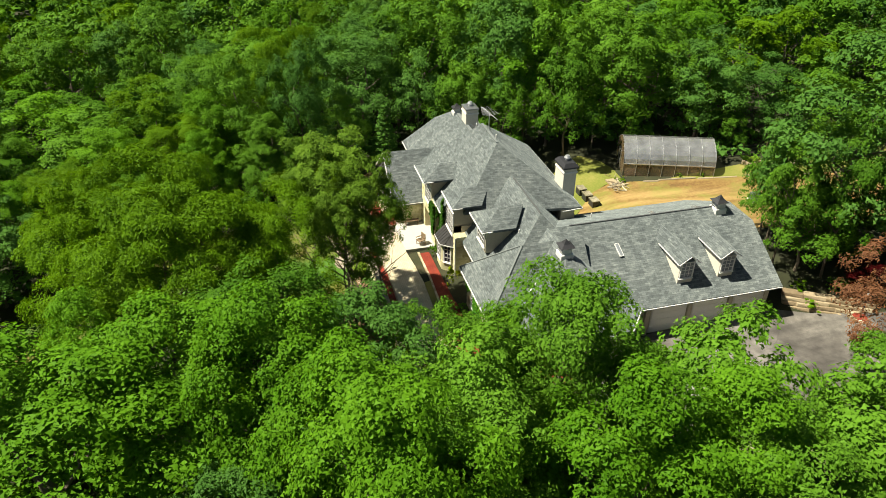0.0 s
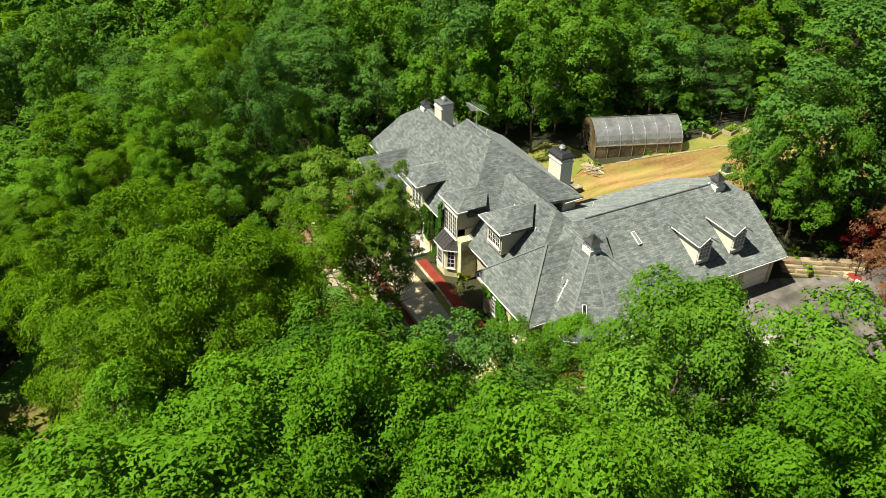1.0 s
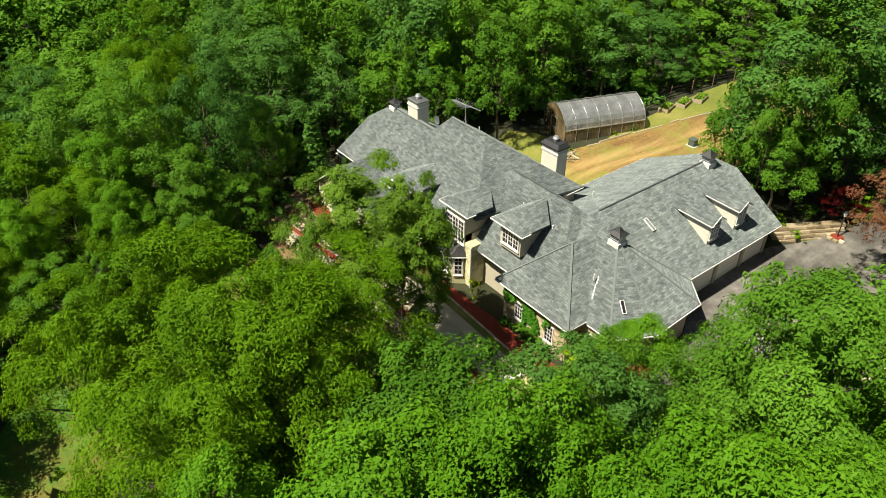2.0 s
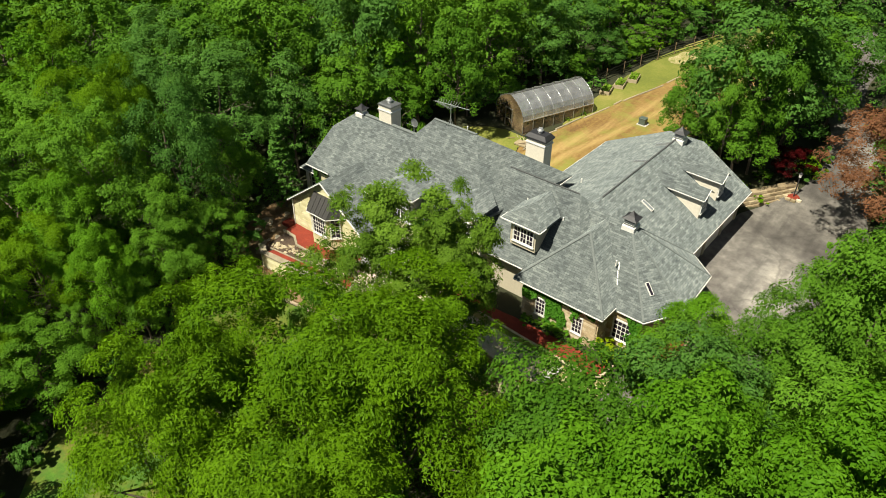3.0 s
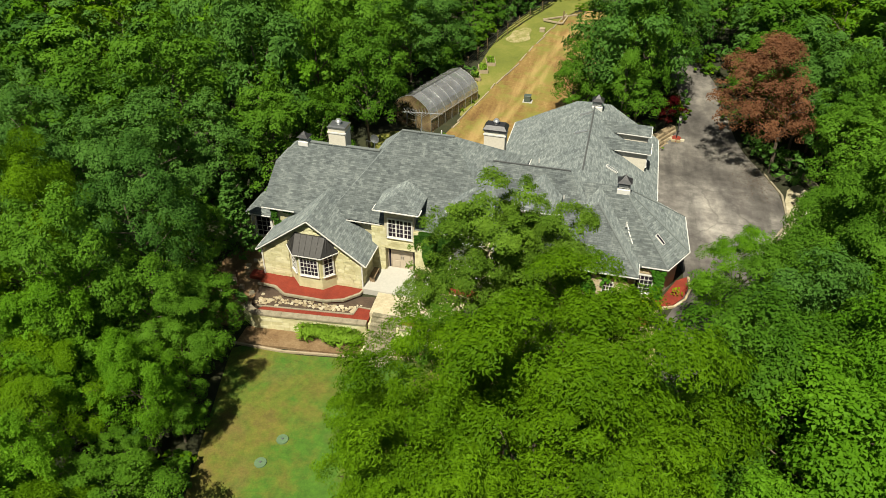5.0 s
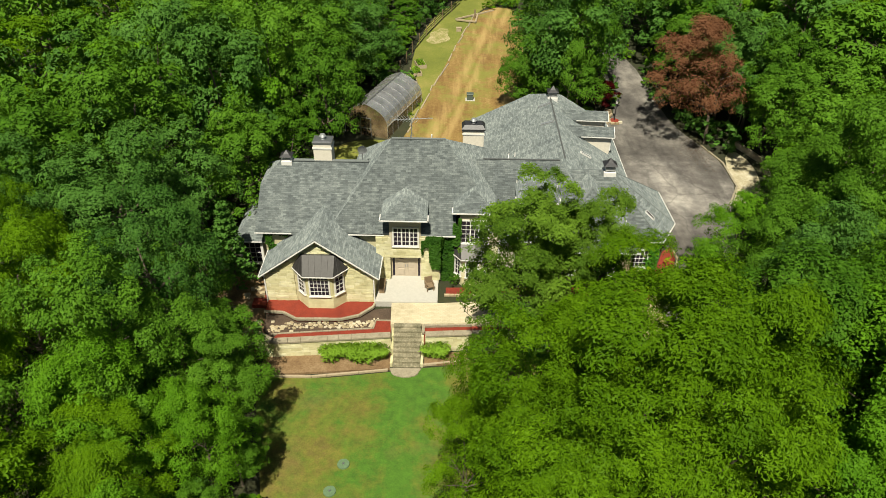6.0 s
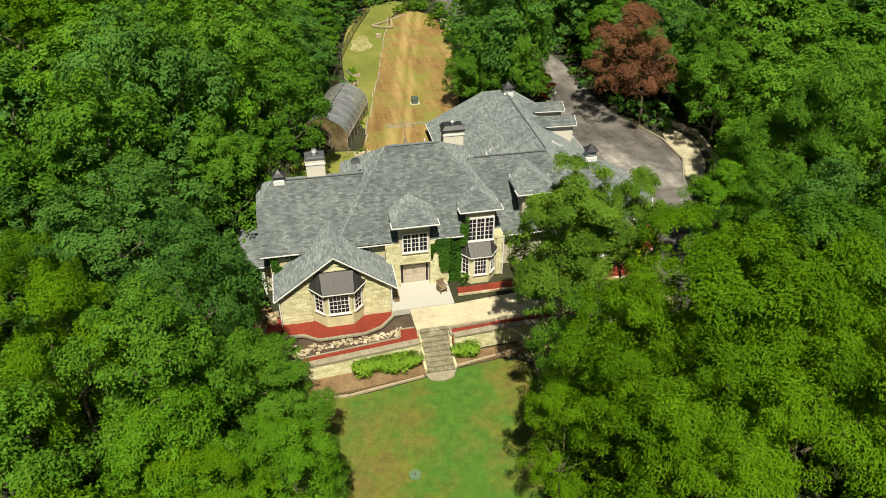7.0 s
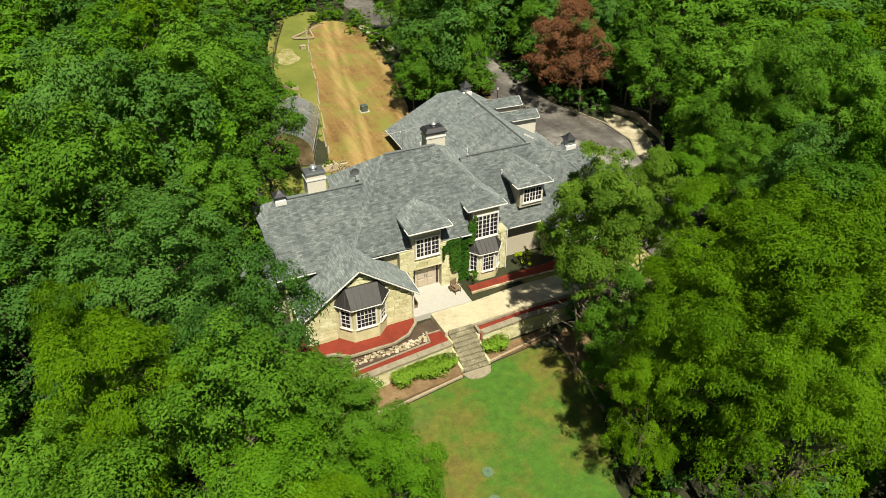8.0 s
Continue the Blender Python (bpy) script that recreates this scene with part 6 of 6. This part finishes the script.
for lo, hi in (((-0.55, -0.1, 0), (-0.48, -0.02, 2.05)), ((0.48, -0.1, 0), (0.55, -0.02, 2.05)), ((-0.5, -0.1, 2.0), (0.5, -0.02, 2.07)), ((-0.5, -0.1, 1.0), (0.5, -0.02, 1.06))):
    part("door_frame", one_box(lo, hi), LIGHT_METAL, gdoor)

# ---- yard things ----


def raised_bed(x, y, turn):
    z = ground_z(x, y)
    t = thing("raised_bed", "weathered wooden raised garden bed with green plants", "planter", (x, y, z), "raised beds", turn=turn)
    for lo, hi in (((-0.9, -0.5, 0), (0.9, -0.44, 0.4)), ((-0.9, 0.44, 0), (0.9, 0.5, 0.4)), ((-0.9, -0.44, 0), (-0.84, 0.44, 0.4)), ((0.84, -0.44, 0), (0.9, 0.44, 0.4))):
        part("board", one_box(lo, hi), PALE_WOOD, t)
    part("soil", one_box((-0.84, -0.44, 0.02), (0.84, 0.44, 0.32)), SOIL, t)
    r = np.random.default_rng(int(y * 10))
    pos = np.stack([r.uniform(-0.8, 0.8, 160), r.uniform(-0.4, 0.4, 160), r.uniform(0.3, 0.6, 160)], 1)
    part("plants", leaf_mesh("plants", pos, r.normal(size=(160, 3)) + np.array([0, 0, 1]), r.uniform(0.08, 0.16, 160), LEAF_LILY, 4), None, t)


for k in range(3):
    raised_bed(-1.9 + 0.4 * k, 32.3 + 2.1 * k, -75)

utility = thing("utility_box", "green steel utility box on a pale pad in the field", "utility box", (4.3, 28.1, ground_z(4.3, 28.1) + 0.05))
part("cabinet", one_box((-0.32, -0.28, 0.05), (0.32, 0.28, 0.62), 0.03), GREEN_BOX, utility)
part("lid", one_box((-0.35, -0.31, 0.62), (0.35, 0.31, 0.69), 0.02), GREEN_BOX, utility)
part("pad", one_box((-0.45, -0.4, -0.1), (0.5, 0.4, 0.06)), CONCRETE, utility)

for x, y in ((-3.09, -14.35), (-3.6, -16.15)):
    t = thing("septic_lid", "round pale green access lid set in the lawn", "lid", (x, y, ground_z(x, y)), "access lids")
    part("cover", tube(bmesh.new(), (0, 0, 0), (0, 0, 0.12), 0.36, 0.34, 20), plain("pale_green_plastic", (0.1, 0.17, 0.09), 0.7), t)
    part("knob", tube(bmesh.new(), (0, 0, 0.1), (0, 0, 0.16), 0.06, seg=10), STEEL, t)

rails = thing("timber_frame", "weathered timber rails lying at the far end of the field", "timber", (5.0, 52.4, ground_z(5.0, 52.4) + 0.1))
for a, b in (((-2.3, -1.6, 0.1), (2.6, 2.2, 0.1)), ((-2.2, -1.9, 0.12), (0.2, -2.6, 0.12)), ((0.2, -2.5, 0.1), (0.5, 0.4, 0.1))):
    part("rail", beam(bmesh.new(), a, b, 0.18, 0.16), PALE_WOOD, rails)
part("post", tube(bmesh.new(), (0.1, -0.8, -0.2), (0.1, -0.8, 1.1), 0.08), WOOD, rails)
crate = thing("crate", "small pale wooden crate standing in the grass strip", "crate", (3.1, 47.2, ground_z(3.1, 47.2) + 0.04))
part("crate_body", one_box((-0.3, -0.25, 0), (0.3, 0.25, 0.4), 0.02), PALE_WOOD, crate)
part("crate_lid", one_box((-0.33, -0.28, 0.4), (0.33, 0.28, 0.46), 0.02), PALE_WOOD, crate)

# stacked stone wall at the end of the garage
stone_rng = random.Random(14)
dry = thing("dry_stone_wall", "tan stacked flat stones holding the bank behind the garage", "stone wall", kind="structure")
for lay in range(4):
    u = 0.0
    while u < 5.2:
        w = stone_rng.uniform(0.7, 1.7)
        ob = new("flat_stone", LEDGE_BLOCK)
        ob.parent = dry
        ob.matrix_basis = pose(15.9 + (u + w / 2) * 0.5 - lay * 0.16, 22.7 + (u + w / 2) * 0.86 + lay * 0.08, 1.2 + lay * 0.27, stone_rng.uniform(-4, 4), 0, 60 + stone_rng.uniform(-6, 6)) @ Matrix.Diagonal((w, 0.6, 0.26, 1))
        u += w * 0.97

chair = thing("porch_chair", "brown wooden armchair on the porch slab", "chair", (1.25, -0.6, 1.1), turn=20)
part("seat", one_box((-0.28, -0.28, 0.36), (0.28, 0.28, 0.42)), WOOD, chair)
part("backrest", one_box((-0.28, 0.24, 0.42), (0.28, 0.3, 0.95)), WOOD, chair)
for x in (-0.26, 0.22):
    for y in (-0.26, 0.24):
        part("leg", one_box((x, y, 0), (x + 0.05, y + 0.05, 0.38)), WOOD, chair)
    part("armrest", one_box((x - 0.02, -0.28, 0.6), (x + 0.06, 0.28, 0.65)), WOOD, chair)
bench = thing("porch_bench", "small dark wooden bench beside the gable wall", "bench", (-2.05, -0.6, 1.1), turn=90)
part("seat", one_box((-0.6, -0.2, 0.38), (0.6, 0.2, 0.44)), WOOD, bench)
for x in (-0.55, 0.49):
    part("leg", one_box((x, -0.18, 0), (x + 0.06, 0.18, 0.38)), WOOD, bench)

lamp = thing("driveway_lamp", "dark post lamp in a red mulch island by the driveway", "post lamp", (18.9, 26.9, ground_z(18.9, 26.9) + 0.05))
part("post", tube(bmesh.new(), (0, 0, -0.1), (0, 0, 1.9), 0.05), DARK_METAL, lamp)
part("lantern", tube(bmesh.new(), (0, 0, 1.9), (0, 0, 2.2), 0.1, 0.14, 6), WHITE, lamp)
part("lantern_cap", tube(bmesh.new(), (0, 0, 2.2), (0, 0, 2.34), 0.17, 0.03, 6), DARK_METAL, lamp)
part("mulch_mound", tube(bmesh.new(), (0, 0, -0.1), (0, 0, 0.1), 0.65, 0.45, 12), MULCH, lamp, "red mulch mound")
for k in range(4):
    a = 3.6 + k * 0.7
    part("border_stone", one_box((0.66 * math.cos(a) - 0.2, 0.66 * math.sin(a) - 0.12, -0.1), (0.66 * math.cos(a) + 0.2, 0.66 * math.sin(a) + 0.12, 0.16), 0.04), ROCK, lamp)

# small things about the yard
for x, y in ((-2.3, 15.1), (-1.1, 15.15), (0.1, 15.25)):
    t = thing("planter_box", "dark planter box with a pale rim behind the house", "planter", (x, y, ground_z(x, y)), "planter boxes")
    part("box_body", one_box((-0.42, -0.32, 0), (0.42, 0.32, 0.55)), DARK_METAL, t)
    part("rim", one_box((-0.46, -0.36, 0.55), (0.46, 0.36, 0.66), 0.02), STEP_STONE, t)

rng = random.Random(41)
pile = thing("brush_pile", "loose pile of pale sticks and stones beside the greenhouse", "brush pile", (-1.7, 18.4, ground_z(-1.7, 18.4)))
for k in range(26):
    a, x, y = rng.uniform(0, 6.3), rng.gauss(0, 0.6), rng.gauss(0, 0.5)
    w = rng.uniform(0.3, 0.8)
    part("stick", tube(bmesh.new(), (x, y, 0.08 + rng.random() * 0.25), (x + w * math.cos(a), y + w * math.sin(a), 0.1 + rng.random() * 0.3), 0.035, 0.02, 6), KERB_STONE if k % 3 else WOOD, pile)
for k in range(9):
    s = rng.uniform(0.12, 0.25)
    part("stone", one_box((rng.gauss(0, 0.8) - s, rng.gauss(0, 0.6) - s, 0), (rng.gauss(0, 0.1) + s, rng.gauss(0, 0.1) + s, s), 0.03), ROCK, pile)

log = thing("border_logs", "weathered timber lengths along the edge of the field", "logs", kind="structure")
rng = random.Random(52)
y = 20.8
while y < 53:
    x = -1.7 + 0.212 * (y - 20.8) + rng.uniform(-0.12, 0.12)
    w = rng.uniform(1.2, 3.6)
    x1, y1 = x + 0.212 * w + rng.uniform(-0.15, 0.15), y + w
    part("log", tube(bmesh.new(), (x, y, ground_z(x, y) + 0.1), (x1, y1, ground_z(x1, y1) + 0.1), 0.09, 0.07, 8), PALE_WOOD if rng.random() < 0.5 else KERB_STONE, log)
    y += w + rng.choice((0.0, 0.1, 0.8))

fence = thing("garden_fence", "dark netting fence on thin posts along the woods", "fence")
pts = [(-3.4, 29.5), (-3.2, 34.5), (-2.2, 40.0), (-0.8, 45.3), (1.0, 51.0), (3.2, 57.0)]
for (x0, y0), (x1, y1) in zip(pts, pts[1:]):
    for f in (0.0, 0.5):
        x, y = x0 + (x1 - x0) * f, y0 + (y1 - y0) * f
        part("post", tube(bmesh.new(), (x, y, ground_z(x, y) - 0.2), (x, y, ground_z(x, y) + 1.4), 0.05, seg=7), WOOD, fence)
    for z in (0.25, 0.55, 0.85, 1.15):
        part("rail", beam(bmesh.new(), (x0, y0, ground_z(x0, y0) + z), (x1, y1, ground_z(x1, y1) + z), 0.02, 0.09), NETTING, fence)

bank = thing("concrete_kerb_wall", "low grey concrete wall behind the gravel verge", "wall", kind="structure")
for (x0, y0), (x1, y1) in (((29.7, 22.6), (30.9, 18.6)), ((30.9, 18.6), (30.3, 13.6)), ((30.3, 13.6), (28.2, 10.2))):
    z0, z1 = ground_z(x0, y0), ground_z(x1, y1)
    part("wall_length", beam(bmesh.new(), (x0, y0, z0 + 0.15), (x1, y1, z1 + 0.05), 0.28, 0.8), KERB_STONE, bank)

# leaf litter whose dark specks also stand in for the copper tree's shade
r = np.random.default_rng(6)
n = 1600
x, y = r.normal(25.8, 0.9, n), r.normal(22.0, 2.2, n)
pos = np.stack([x, y, np.array([ground_z(a, b) for a, b in zip(x, y)]) + 0.08], 1)
tagged(part("leaf_litter", leaf_mesh("leaf_litter", pos, np.array([0, 0, 1.0]) + r.normal(size=(n, 3)) * 0.15, r.uniform(0.02, 0.06, n), SOIL, 6), None), "dark fallen leaves scattered over the asphalt edge", "leaf litter", kind="stuff")
